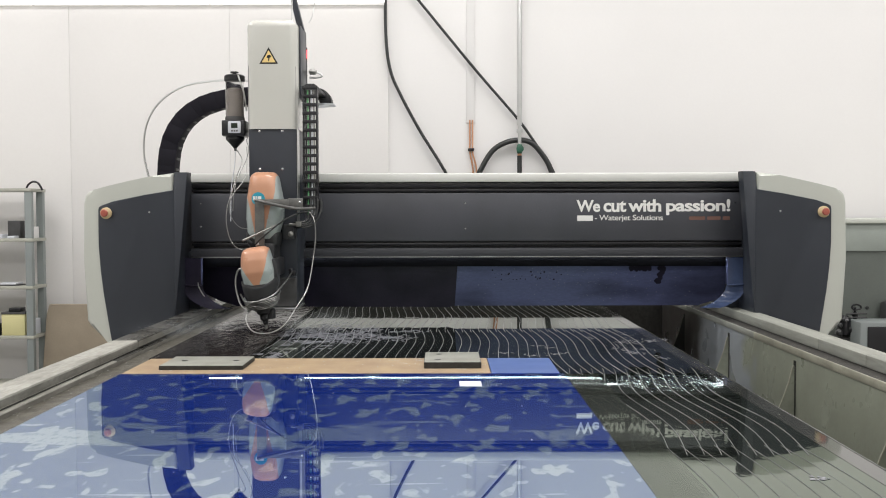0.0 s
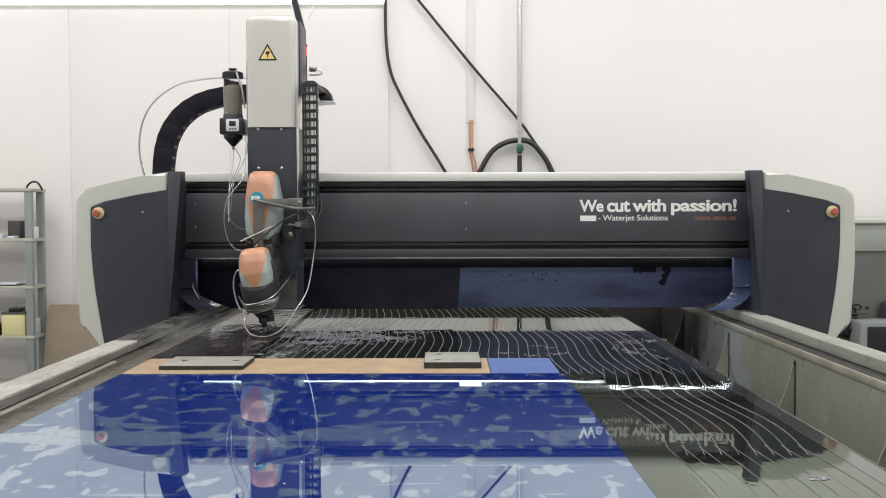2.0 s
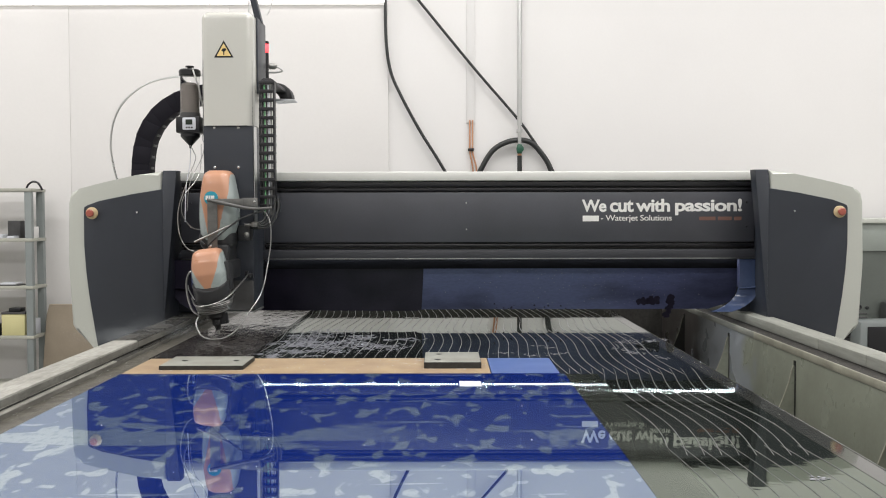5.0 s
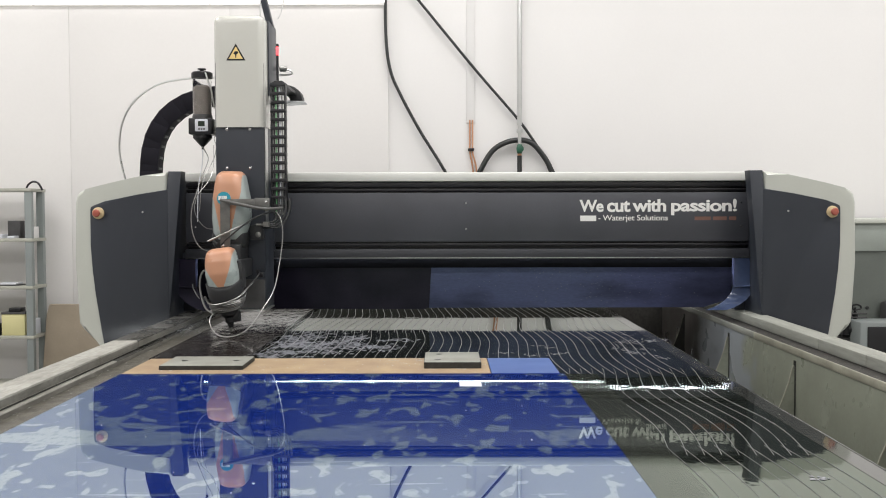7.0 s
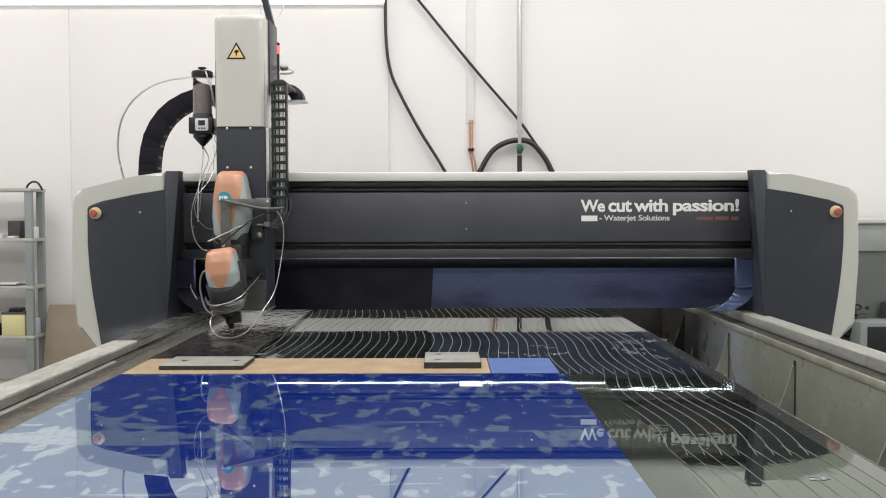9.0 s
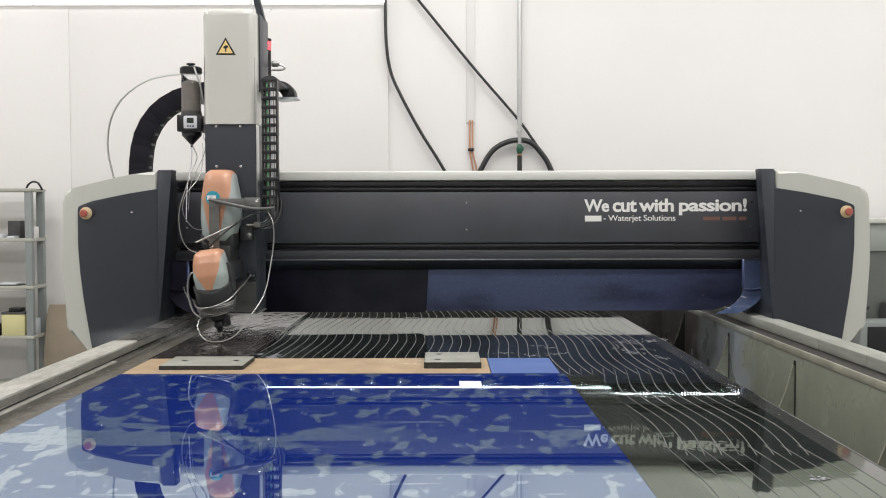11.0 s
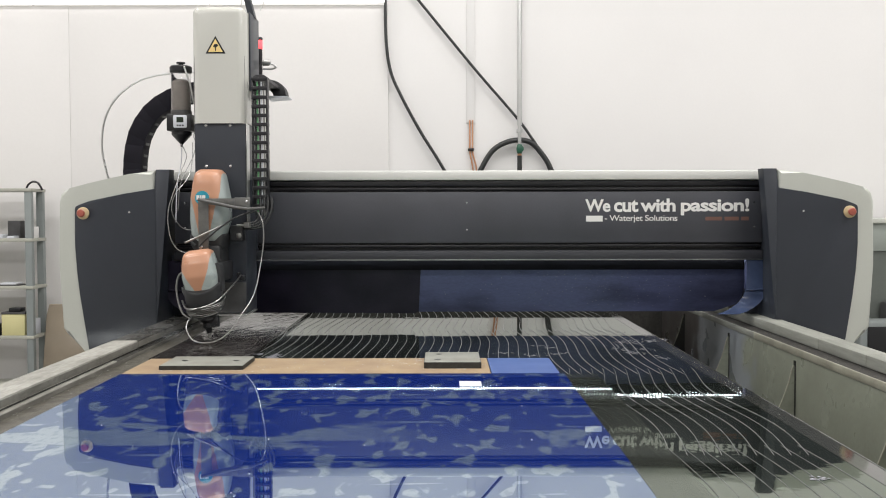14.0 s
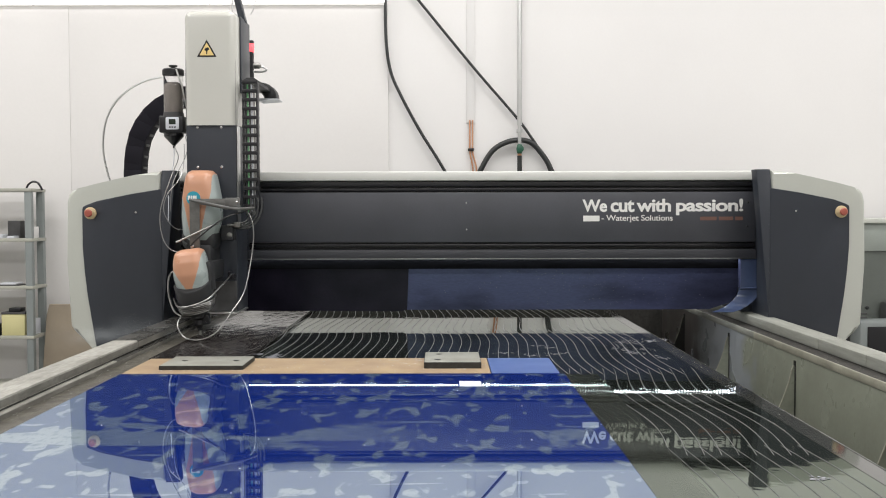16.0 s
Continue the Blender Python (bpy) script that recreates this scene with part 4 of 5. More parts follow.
def head():
    h = tagged(empty("jet_cutter", -0.827, 4.6, DECK), "salmon and grey five-axis cutting head on dark column", "cutting head")
    col = part("column", box(-0.115, 0.115, 0.012, 0.24, 0.085, 1.25, 0.004), DARK_PAINT, h, "anthracite slide column")
    part("column_foot", box(-0.02, 0.112, 0.006, 0.235, 0.086, 0.225, 0.004), MACHINE_GREY, h)
    for x in (-0.063, 0.047):
        for z in (0.936, 0.753):
            part("screw", lathe([(0.0065, 0), (0.0065, 0.002), (0.004, 0.003)], x, 0.0125, z, 12, "y"), STEEL, col)
    part("column_sole", box(-0.14, 0.118, -0.03, 0.23, 0.076, 0.083, 0.001), GALV, h, "thin bright sole plate")
    # upper swivel cover
    up = dense([(0.420, -0.027, -0.085, 0.064, 0.075, 3.2), (0.447, -0.026, -0.09, 0.072, 0.085, 3.4), (0.52, -0.017, -0.095, 0.085, 0.09, 3.6), (0.60, -0.0155, -0.10, 0.081, 0.095, 3.8), (0.68, -0.018, -0.095, 0.068, 0.088, 3.8),
                (0.712, -0.019, -0.09, 0.063, 0.080, 3.6), (0.726, -0.020, -0.085, 0.056, 0.070, 3.2), (0.732, -0.020, -0.08, 0.044, 0.055, 3.0)], 120)
    upper = two_tone("upper_cover", up, [(0.42, -0.050, -0.014), (0.447, -0.054, -0.010), (0.498, -0.062, 0.005), (0.566, -0.074, 0.021), (0.604, -0.084, 0.036), (0.640, -0.13, 0.042), (0.74, -0.13, 0.040)], h, "salmon orange and blue-grey moulded cover")
    part("badge", lathe([(0.001, 0), (0.031, 0.0), (0.031, 0.003), (0.001, 0.003)], -0.032, -0.192, 0.606, 28, "y"), TEAL, upper, "teal round maker badge")
    for dx, w in ((-0.056, 0.011), (-0.042, 0.005), (-0.034, 0.016)):
        part("badge_mark", box(dx, dx + w, -0.197, -0.194, 0.599, 0.618), WHITE, upper, smooth=False)
    part("swivel_base", loft(dense([(0.37, -0.025, -0.07, 0.055, 0.06, 6), (0.395, -0.027, -0.075, 0.074, 0.075, 6), (0.44, -0.027, -0.08, 0.078, 0.08, 5), (0.455, -0.027, -0.08, 0.072, 0.075, 5)], 8), 32), WRIST, h, "dark swivel base")
    part("swivel_arm", box(0.055, 0.112, -0.06, 0.01, 0.415, 0.485, 0.006), WRIST, h)
    part("swivel_post", box(-0.055, 0.035, -0.16, 0.012, 0.27, 0.40, 0.012), WRIST, h)
    part("pivot_pin", lathe([(0.013, 0), (0.013, 0.01), (0.006, 0.014)], 0.095, -0.05, 0.44, 14, "y"), DULL_STEEL, h)
    # lower tilting cover and wrist
    low = dense([(0.17, -0.012, -0.285, 0.056, 0.058, 2.6), (0.22, -0.012, -0.285, 0.069, 0.068, 2.8), (0.275, -0.012, -0.29, 0.0735, 0.076, 3.2), (0.33, -0.012, -0.285, 0.068, 0.074, 3.6),
                 (0.365, -0.012, -0.28, 0.061, 0.066, 3.8), (0.378, -0.012, -0.275, 0.056, 0.058, 3.6), (0.384, -0.012, -0.27, 0.046, 0.046, 3.2), (0.386, -0.012, -0.27, 0.036, 0.036, 3.0)], 120)
    two_tone("lower_cover", low, [(0.19, -0.016, -0.008), (0.226, -0.034, 0.001), (0.263, -0.053, 0.021), (0.290, -0.066, 0.032), (0.308, -0.080, 0.038), (0.354, -0.11, 0.048), (0.40, -0.11, 0.052)], h, "salmon orange and blue-grey tilting cover")
    bowl = loft(dense([(0.095, -0.012, -0.285, 0.038, 0.038, 2), (0.13, -0.012, -0.285, 0.061, 0.058, 2.2), (0.165, -0.012, -0.285, 0.076, 0.070, 2.5), (0.200, -0.012, -0.285, 0.081, 0.076, 2.7), (0.206, -0.012, -0.285, 0.079, 0.074, 2.7)], 20), 48)
    for v in bowl.verts:
        # the rim dips in front and rises at both sides and behind
        side = min(1.0, ((v.co.x + 0.012) / 0.078) ** 2) if v.co.y < -0.285 else 1.0
        v.co.z += 0.034 * side * max(0.0, min(1.0, (v.co.z - 0.14) / 0.06))
    part("wrist", bowl, WRIST, h, "dark cast wrist bowl")
    part("tilt_bracket", prism([(0.045, 0.19), (0.071, 0.20), (0.078, 0.30), (0.070, 0.322), (0.052, 0.322), (0.048, 0.26)], -0.30, -0.24, 0.005), WRIST, h, "dark tilt bracket")
    part("wrist_arm", box(0.0, 0.056, -0.26, 0.0, 0.245, 0.33, 0.01), WRIST, h)
    coil = []
    for i in range(104):
        a = i * math.pi / 8
        r = 0.087 - 0.0002 * i + 0.002 * math.sin(i * 0.7)
        coil.append((-0.012 + r * math.cos(a), -0.285 + (r - 0.006) * math.sin(a), 0.166 - i * 0.00046 + 0.017 * math.sin(a) + 0.003 * math.cos(i * 0.39)))
    part("coiled_tube", tube(coil, 0.0031, 8, 2), TUBE, h, "coiled bright steel high-pressure tube")
    part("nozzle_body", lathe([(0.034, 0.10), (0.034, 0.085), (0.022, 0.075), (0.022, 0.055), (0.014, 0.048), (0.010, 0.03)], -0.010, -0.285, 0, 20), BLACK, h, "black nozzle body")
    part("nozzle", lathe([(0.0075, 0.035), (0.006, 0.012), (0.003, 0.010)], -0.010, -0.285, 0, 12), DULL_STEEL, h, "slim focusing nozzle")
    part("valve", box(0.006, 0.038, -0.30, -0.27, 0.052, 0.10, 0.004), BLACK, h)
    lean = radians(7.0)
    for ob in h.children:
        if ob.name.split(".")[0] in ("lower_cover", "wrist", "tilt_bracket", "coiled_tube", "nozzle_body", "nozzle", "valve"):
            for v in ob.data.vertices:
                dx, dz = v.co.x + 0.012, v.co.z - 0.382
                v.co.x, v.co.z = -0.030 + dx * math.cos(lean) - dz * math.sin(lean), 0.382 + dx * math.sin(lean) + dz * math.cos(lean)
    # bracket, link rods, hoses
    part("strap", prism([(-0.047, 0.604), (0.110, 0.604), (0.110, 0.557), (0.04, 0.572), (-0.003, 0.580), (-0.003, 0.390), (-0.008, 0.383), (-0.042, 0.383), (-0.047, 0.390)], -0.206, -0.201, 0.001), DARK_STEEL, h, "dull dark steel strap")
    part("strap_bolt", lathe([(0.009, 0), (0.009, 0.006), (0.004, 0.008)], -0.036, -0.206, 0.396, 12, "y"), STEEL, h)
    part("hose_plate", box(0.108, 0.176, -0.205, -0.199, 0.556, 0.608, 0.002), DARK_STEEL, h, "dull steel hose plate")
    part("plate_arm", box(0.112, 0.150, -0.198, 0.0, 0.575, 0.598, 0.003), WRIST, h)
    part("hose_clamp", lathe([(0.006, 0), (0.006, 0.004), (0.003, 0.006)], 0.162, -0.2055, 0.590, 10, "y"), STEEL, h)
    part("fat_hose", tube([(-0.042, -0.225, 0.600), (0.0, -0.225, 0.590), (0.055, -0.225, 0.578), (0.123, -0.222, 0.564), (0.170, -0.21, 0.559), (0.215, -0.10, 0.563)], 0.0070, 10), FAT_HOSE, h, "grey corrugated hose")
    part("link_rod", tube([(-0.100, -0.228, 0.413), (0.085, -0.228, 0.497)], 0.0045, 8, curved=False), DULL_STEEL, h, "bright link rod")
    part("black_line", tube([(-0.043, -0.215, 0.396), (-0.005, -0.235, 0.430), (0.080, -0.235, 0.498), (0.14, -0.22, 0.532), (0.195, -0.16, 0.549)], 0.0036), RUBBER, h)
    part("black_line", tube([(-0.095, -0.08, 0.53), (-0.10, -0.10, 0.46), (-0.095, -0.14, 0.42), (-0.06, -0.2, 0.40)], 0.005), RUBBER, h)
    part("nozzle_line", tube([(0.188, -0.16, 0.552), (0.210, -0.18, 0.535), (0.229, -0.20, 0.498), (0.233, -0.20, 0.430), (0.224, -0.22, 0.33), (0.206, -0.28, 0.20), (0.166, -0.34, 0.121), (0.120, -0.39, 0.048), (0.073, -0.41, 0.0155), (0.016, -0.407, 0.007), (-0.030, -0.40, 0.022), (-0.055, -0.39, 0.067), (-0.048, -0.35, 0.100), (-0.025, -0.31, 0.105)], 0.0030), TUBE, h, "long grey hose looping to the nozzle")
    part("loop_line", tube([(-0.207, 0.13, 0.862), (-0.165, 0.02, 0.83), (-0.134, -0.06, 0.787), (-0.148, -0.12, 0.71), (-0.164, -0.16, 0.634), (-0.180, -0.18, 0.566), (-0.182, -0.19, 0.498), (-0.167, -0.2, 0.430), (-0.141, -0.2, 0.387), (-0.105, -0.2, 0.370), (-0.06, -0.2, 0.372)], 0.0022), TUBE, h)
    part("loop_line", tube([(-0.125, 0.01, 0.86), (-0.118, -0.02, 0.80), (-0.114, -0.06, 0.735), (-0.125, -0.10, 0.685), (-0.162, -0.14, 0.626), (-0.177, -0.15, 0.566), (-0.166, -0.14, 0.515), (-0.1325, -0.12, 0.4725), (-0.08, -0.10, 0.466)], 0.0020), TUBE, h)
    part("bent_tube", tube([(0.101, -0.06, 0.262), (0.099, -0.12, 0.245), (0.089, -0.22, 0.217), (0.057, -0.33, 0.171), (-0.007, -0.372, 0.146), (-0.062, -0.355, 0.144), (-0.098, -0.29, 0.171)], 0.0036), TUBE, h, "bent bright steel tube")
    part("bent_tube", tube([(-0.090, -0.30, 0.290), (-0.106, -0.30, 0.280), (-0.117, -0.30, 0.244), (-0.112, -0.31, 0.189), (-0.087, -0.33, 0.125), (-0.046, -0.345, 0.097)], 0.0042), TUBE, h)
    part("connector", box(0.085, 0.115, -0.06, -0.02, 0.24, 0.262, 0.003), BLACK, h)
    part("connector", box(0.086, 0.098, -0.07, -0.03, 0.262, 0.275, 0.002), BLACK, h)
    part("fitting", box(0.124, 0.150, -0.09, -0.055, 0.476, 0.500, 0.002), DULL_STEEL, h)
    part("fitting", lathe([(0.006, 0), (0.006, 0.035)], 0.090, -0.075, 0.486, 10, "x"), DULL_STEEL, h)
    part("gas_spring", lathe([(0.006, 0.46), (0.006, 0.54), (0.003, 0.55)], -0.098, -0.10, 0, 10), DULL_STEEL, h)
    for i in range(4):
        w = i / 3
        part("bent_cable", tube([(0.187 + 0.049 * w, -0.02, 0.61), (0.187 + 0.051 * w, -0.03, 0.562), (0.176 + 0.049 * w, -0.04, 0.517), (0.164 + 0.030 * w, -0.05, 0.500 - 0.022 * w), (0.14, -0.06, 0.496 - 0.026 * w), (0.11, -0.05, 0.494 - 0.022 * w)], 0.0048), RUBBER, h)
    # upright cable chain with its cables
    part("chain_frame", box(0.150, 0.159, -0.02, 0.02, 0.56, 1.14, 0.002), CHAIN, h, "black plastic cable chain")
    part("chain_frame", box(0.213, 0.222, -0.02, 0.02, 0.56, 1.14, 0.002), CHAIN, h)
    for i in range(15):
        z = 0.565 + i * 0.0405
        part("chain_rung", box(0.150, 0.222, -0.024, -0.018, z, z + 0.016, 0.001), CHAIN, h)
        part("chain_rung", box(0.150, 0.222, 0.018, 0.024, z + 0.004, z + 0.016, 0.001), CHAIN, h)
    for i, (x, m) in enumerate(((0.165, RUBBER), (0.174, CABLE_GREEN), (0.183, RUBBER), (0.192, PAPER), (0.203, TUBE))):
        part("chain_cable", tube([(x, -0.010, 0.53), (x + 0.002, -0.008, 0.8), (x, -0.010, 1.13)], 0.004, 6), m, h)
    part("chain_bend", prism([(0.150, 1.135), (0.222, 1.135), (0.220, 1.150), (0.205, 1.160), (0.172, 1.160), (0.155, 1.150)], -0.02, 0.35, 0.003), CHAIN, h)
    part("chain_stop", box(0.222, 0.238, -0.01, 0.02, 0.545, 0.60, 0.002), BLACK, h)
    return h


CARRIAGE = carriage()
HEAD = head()


def chain_arch():
    """Cable chain that arches out behind the beam."""
    c = tagged(empty("cable_chain", -1.0, 5.12, DECK), "black segmented cable chain arching up behind the beam", "cable chain")
    k = 0.003046
    pts = [((px - 784) * k + 1.0, 0.0, 0.545 - (py - 375) * k) for px, py in ((297, 400), (297, 330), (298, 290), (306, 248), (328, 212), (362, 188), (405, 176), (450, 172), (480, 172))]
    path = smooth_path(pts, 6)
    step, acc, last, deep = 0.055, 0.0, path[0], 0.05
    for a, b in zip(path, path[1:]):
        acc += (b - a).length
        if acc >= step:
            acc = 0.0
            d = (b - last).normalized()
            deep = 0.0985 - deep
            one = box(-0.046, 0.046, -deep, deep, -0.044, 0.044, 0.0006)
            ang = math.atan2(d.x, d.z)
            bmesh.ops.transform(one, matrix=Matrix.Translation((last + b) / 2) @ Matrix.Rotation(ang, 4, "Y"), verts=one.verts)
            seg = part("chain_link", one, ARCH_LINK, c)
            two = box(0.0455, 0.048, -0.03, 0.03, -0.007, 0.006, 0.001)
            bmesh.ops.transform(two, matrix=Matrix.Translation((last + b) / 2) @ Matrix.Rotation(ang, 4, "Y"), verts=two.verts)
            part("link_clip", two, MACHINE_GREY, seg)
            last = b
    hose = part("air_hose", tube([((px - 784) * k + 1.0, -0.04, 0.545 - (py - 375) * k) for px, py in ((274, 335), (265, 308), (258, 264), (265, 218), (288, 182), (328, 156), (376, 147), (416, 145), (446, 146))], 0.0055), GALV, c, "thin grey air hose")
    return c, hose


ARCH, AIR_HOSE = chain_arch()


# ---- things behind the machine ----
def shelving():
    y0, y1, zs = 6.28, 6.50, (-0.597, -0.2735, 0.058, 0.374, 0.705)
    s = tagged(empty("shelf_unit", -3.24, 6.39, 0), "grey steel shelf unit with partly filled boards", "shelf")
    for z in zs:
        part("board", box(-0.52, 0.525, y0 - 6.395, y1 - 6.385, DECK + z - 0.022, DECK + z, 0.003), SHELF, s)
    for x, y in ((0.475, y0 + 0.02), (0.475, y1 - 0.02), (-0.5, y0 + 0.02), (-0.5, y1 - 0.02)):
        part("post", box(x, x + 0.045, y - 6.39 - 0.02, y - 6.39 + 0.02, 0, DECK + 0.683, 0.003), SHELF_POST, s)
    for name, x0, x1, z0, z1, yy, m, label, cat in (
            ("grey_panel", -2.909, -2.825, 0.374, 0.49, 6.40, MACHINE_GREY, "dark grey small upright panel on shelf", "panel"),
            ("white_carton", -2.98, -2.92, 0.374, 0.400, 6.34, PAPER, "small white carton on shelf", "box"),
            ("white_carton", -2.885, -2.835, 0.374, 0.390, 6.33, PAPER, "small low white carton on shelf", "box"),
            ("yellow_box", -2.94, -2.785, -0.2735, -0.132, 6.35, BOX_YELLOW, "pale yellow plastic box with dark lid", "box"),
            ("flat_folder", -3.05, -2.82, 0.058, 0.066, 6.35, MACHINE_GREY, "dark flat folder lying on shelf", "folder"),
            ("paper_stack", -2.96, -2.84, 0.066, 0.076, 6.35, PAPER, "white papers lying on dark folder", "papers"),
            ("black_case", -3.10, -2.95, -0.2735, -0.20, 6.35, BLACK, "black case on shelf", "case"),
            ("jar", -2.768, -2.742, -0.2735, -0.17, 6.39, PAPER, "white jar on shelf", "jar"),
            ("jar", -2.765, -2.742, 0.374, 0.45, 6.39, WALL, "white jar on shelf", "jar")):
        ob = tagged(empty(name, (x0 + x1) / 2, yy, DECK + z0), label, cat)
        w = (x1 - x0) / 2
        part("body", box(-w, w, -0.05, 0.06, 0, z1 - z0, 0.003), m, ob)
        if name == "yellow_box":
            part("lid", box(-w - 0.004, w + 0.004, -0.054, 0.064, z1 - z0, z1 - z0 + 0.014, 0.004), MACHINE_GREY, ob, "dark lid")
            part("tool_case", box(-w * 0.5, w * 0.5, -0.03, 0.06, z1 - z0 + 0.014, z1 - z0 + 0.04, 0.005), BLACK, ob)
    ring = link("black_strap", tube([(-2.80, 6.40, DECK + 0.71), (-2.785, 6.40, DECK + 0.735), (-2.755, 6.40, DECK + 0.752), (-2.725, 6.41, DECK + 0.742), (-2.700, 6.42, DECK + 0.695)], 0.007), BLACK, smooth=True)
    tagged(ring, "bent black strap lying on top board", "strap")
    tagged(link("cardboard", prism([(-2.76, 0.0), (-2.69, 0.80), (-2.67, 0.873), (-2.25, 0.873), (-2.2, 0.0)], 6.42, 6.45, 0.004), CARDBOARD), "brown cardboard sheet leaning on white wall", "cardboard")


def hopper():
    h = tagged(empty("sand_hopper", 2.95, 6.0, 0), "green-grey steel sand hopper bin with rim", "hopper")
    z = DECK
    part("rim", box(-0.55, 0.75, -0.02, 0.5, z + 0.465, z + 0.495, 0.006), LIGHT_PAINT, h, "pale rim")
    part("bin", box(-0.52, 0.72, 0.0, 0.48, z + 0.29, z + 0.465, 0.004), HOPPER, h)
    part("back_board", box(-0.515, 0.715, 0.012, 0.03, 0.0, z + 0.2895), BACK_PANEL, h, "dark green-grey lower panel", smooth=False)
    part("outlet_box", box(-0.19, 0.4, -0.11, 0.012, z - 0.5, z - 0.02, 0.03), MACHINE_GREY, h, "dark outlet box")
    for x in (-0.5, 0.68):
        for y in (0.04, 0.42):
            part("leg", box(x, x + 0.04, y, y + 0.04, 0, z + 0.29), SHELF_POST, h)
    cab = tagged(empty("control_cabinet", 3.01, 5.68, 0), "grey cabinet with dark front window", "cabinet")
    part("body", box(-0.505, 0.5, 0, 0.2, 0, z - 0.122, 0.01), SHELF_POST, cab)
    part("window", box(-0.462, 0.44, -0.01, 0.004, z - 0.40, z - 0.150, 0.004), BLACK, cab, "dark glossy window")
    pump = tagged(empty("pump", 2.48, 5.8, 0), "dark pump block with bright fittings", "pump")
    part("base", box(-0.12, 0.085, 0.02, 0.16, 0, z - 0.235, 0.01), MACHINE_GREY, pump)
    part("motor", lathe([(0.02, -0.23), (0.04, -0.215), (0.04, -0.13), (0.026, -0.115), (0.018, -0.10)], 0.005, 0.05, z, 14), BLACK, pump, "black motor")
    part("stem", lathe([(0.013, -0.24), (0.013, -0.12), (0.02, -0.11), (0.02, -0.085), (0.009, -0.08), (0.009, -0.05)], 0.065, 0.05, z, 12), BLACK, pump)
    wheel = [(0.065 + 0.028 * math.cos(k * math.pi / 8), 0.03, z - 0.048 + 0.016 * math.sin(k * math.pi / 8)) for k in range(17)]
    part("hand_wheel", tube(wheel, 0.006, 6, 2), BLACK, pump, "black hand wheel")
    for zz in (-0.088, -0.112):
        part("outlet", tube([(0.0, 0.03, z + zz), (0.13, 0.03, z + zz)], 0.0055, 8, curved=False), MACHINE_GREY, pump, "steel outlet pipe")
    for x, zz, r in ((-0.04, -0.16, 0.016), (-0.045, -0.205, 0.022), (0.03, -0.185, 0.02), (0.125, -0.05, 0.012), (-0.02, -0.125, 0.012)):
        part("fitting", lathe([(r * 0.5, -r), (r, -r * 0.5), (r, r * 0.5), (r * 0.5, r)], x, 0.02, z + zz, 10, "y"), RUBBER, pump)


shelving()
hopper()


# ---- foam, grit and wet specks ----
def blob(bm, x, y, z, rx, ry, h, rng, n=7):
    """A small flat, uneven fleck."""
    top = [bm.verts.new((x + rx * rng.uniform(0.55, 1.1) * math.cos(2 * math.pi * k / n), y + ry * rng.uniform(0.55, 1.1) * math.sin(2 * math.pi * k / n), z)) for k in range(n)]
    peak = bm.verts.new((x, y, z + h))
    for k in range(n):
        bm.faces.new((top[k], top[(k + 1) % n], peak))
    bm.faces.new(top[::-1])


def foam(name, x, y, count, sx, sy, size, seed, label):
    """Foam flecks on the water, thick in the middle of the patch."""
    rng = random.Random(seed)
    f = tagged(empty(name, x, y, DECK - 0.0176), label, "foam", kind="stuff")
    bm = bmesh.new()
    clumps = [(rng.gauss(0, sx), rng.gauss(0, sy), rng.uniform(0.12, 0.34)) for i in range(max(5, count // 20))]
    for i in range(count):
        cu, cv, w = rng.choice(clumps)
        u, v = cu + rng.gauss(0, sx * w), cv + rng.gauss(0, sy * w * 0.7)
        s = rng.uniform(0.3, 1.0) * size
        blob(bm, u, v, 0.0004 * rng.random(), s * rng.uniform(1.0, 2.4), s * rng.uniform(1.0, 3.2), 0.0008 + 0.06 * s, rng, 9)
    part("foam_flecks", bm, THIN_FOAM, f, smooth=False)
    return f


JET_FOAM = foam("jet_foam", -0.813, 4.315, 200, 0.05, 0.10, 0.0034, 4, "grey splash flecks round the cutting nozzle")
FOAM_PATCH = foam("foam_patch", -0.50, 4.08, 2000, 0.13, 0.17, 0.0058, 5, "bubbly white foam drifting on the dark water")
foam("foam_patch", -0.66, 3.72, 170, 0.04, 0.08, 0.0046, 6, "small foam streak beside the dark plate")
foam("foam_patch", 0.80, 4.00, 300, 0.09, 0.24, 0.0044, 7, "sparse foam shreds on the dark water beside the trough")
foam("foam_patch", 0.36, 3.74, 90, 0.12, 0.09, 0.0042, 8, "few foam shreds on dark water behind the offcut")


def spray(name, x, y, lobes, size, seed, label):
    """Fine droplets hanging in the air: (centre, spread, count) lobes."""
    rng = random.Random(seed)
    f = tagged(empty(name, x, y, DECK), label, "spray", kind="stuff")
    verts, faces = [], []
    for (cx, cy, cz), (sx, sy, sz), count in lobes:
        for i in range(count):
            u, v, w = rng.gauss(cx, sx), rng.gauss(cy, sy), max(-0.01, rng.gauss(cz, sz))
            r = size * rng.uniform(0.5, 1.2)
            k = len(verts)
            verts += [(u - r, v - r, w - r), (u + r, v + r, w - r), (u + r, v - r, w + r), (u - r, v + r, w + r)]
            faces += [(k, k + 1, k + 2), (k, k + 2, k + 3), (k, k + 3, k + 1), (k + 1, k + 3, k + 2)]
    mesh = bpy.data.meshes.new("droplets")
    mesh.from_pydata(verts, [], faces)
    mesh.materials.append(MIST)
    ob = new("droplets", mesh)
    ob.parent = f
    return f


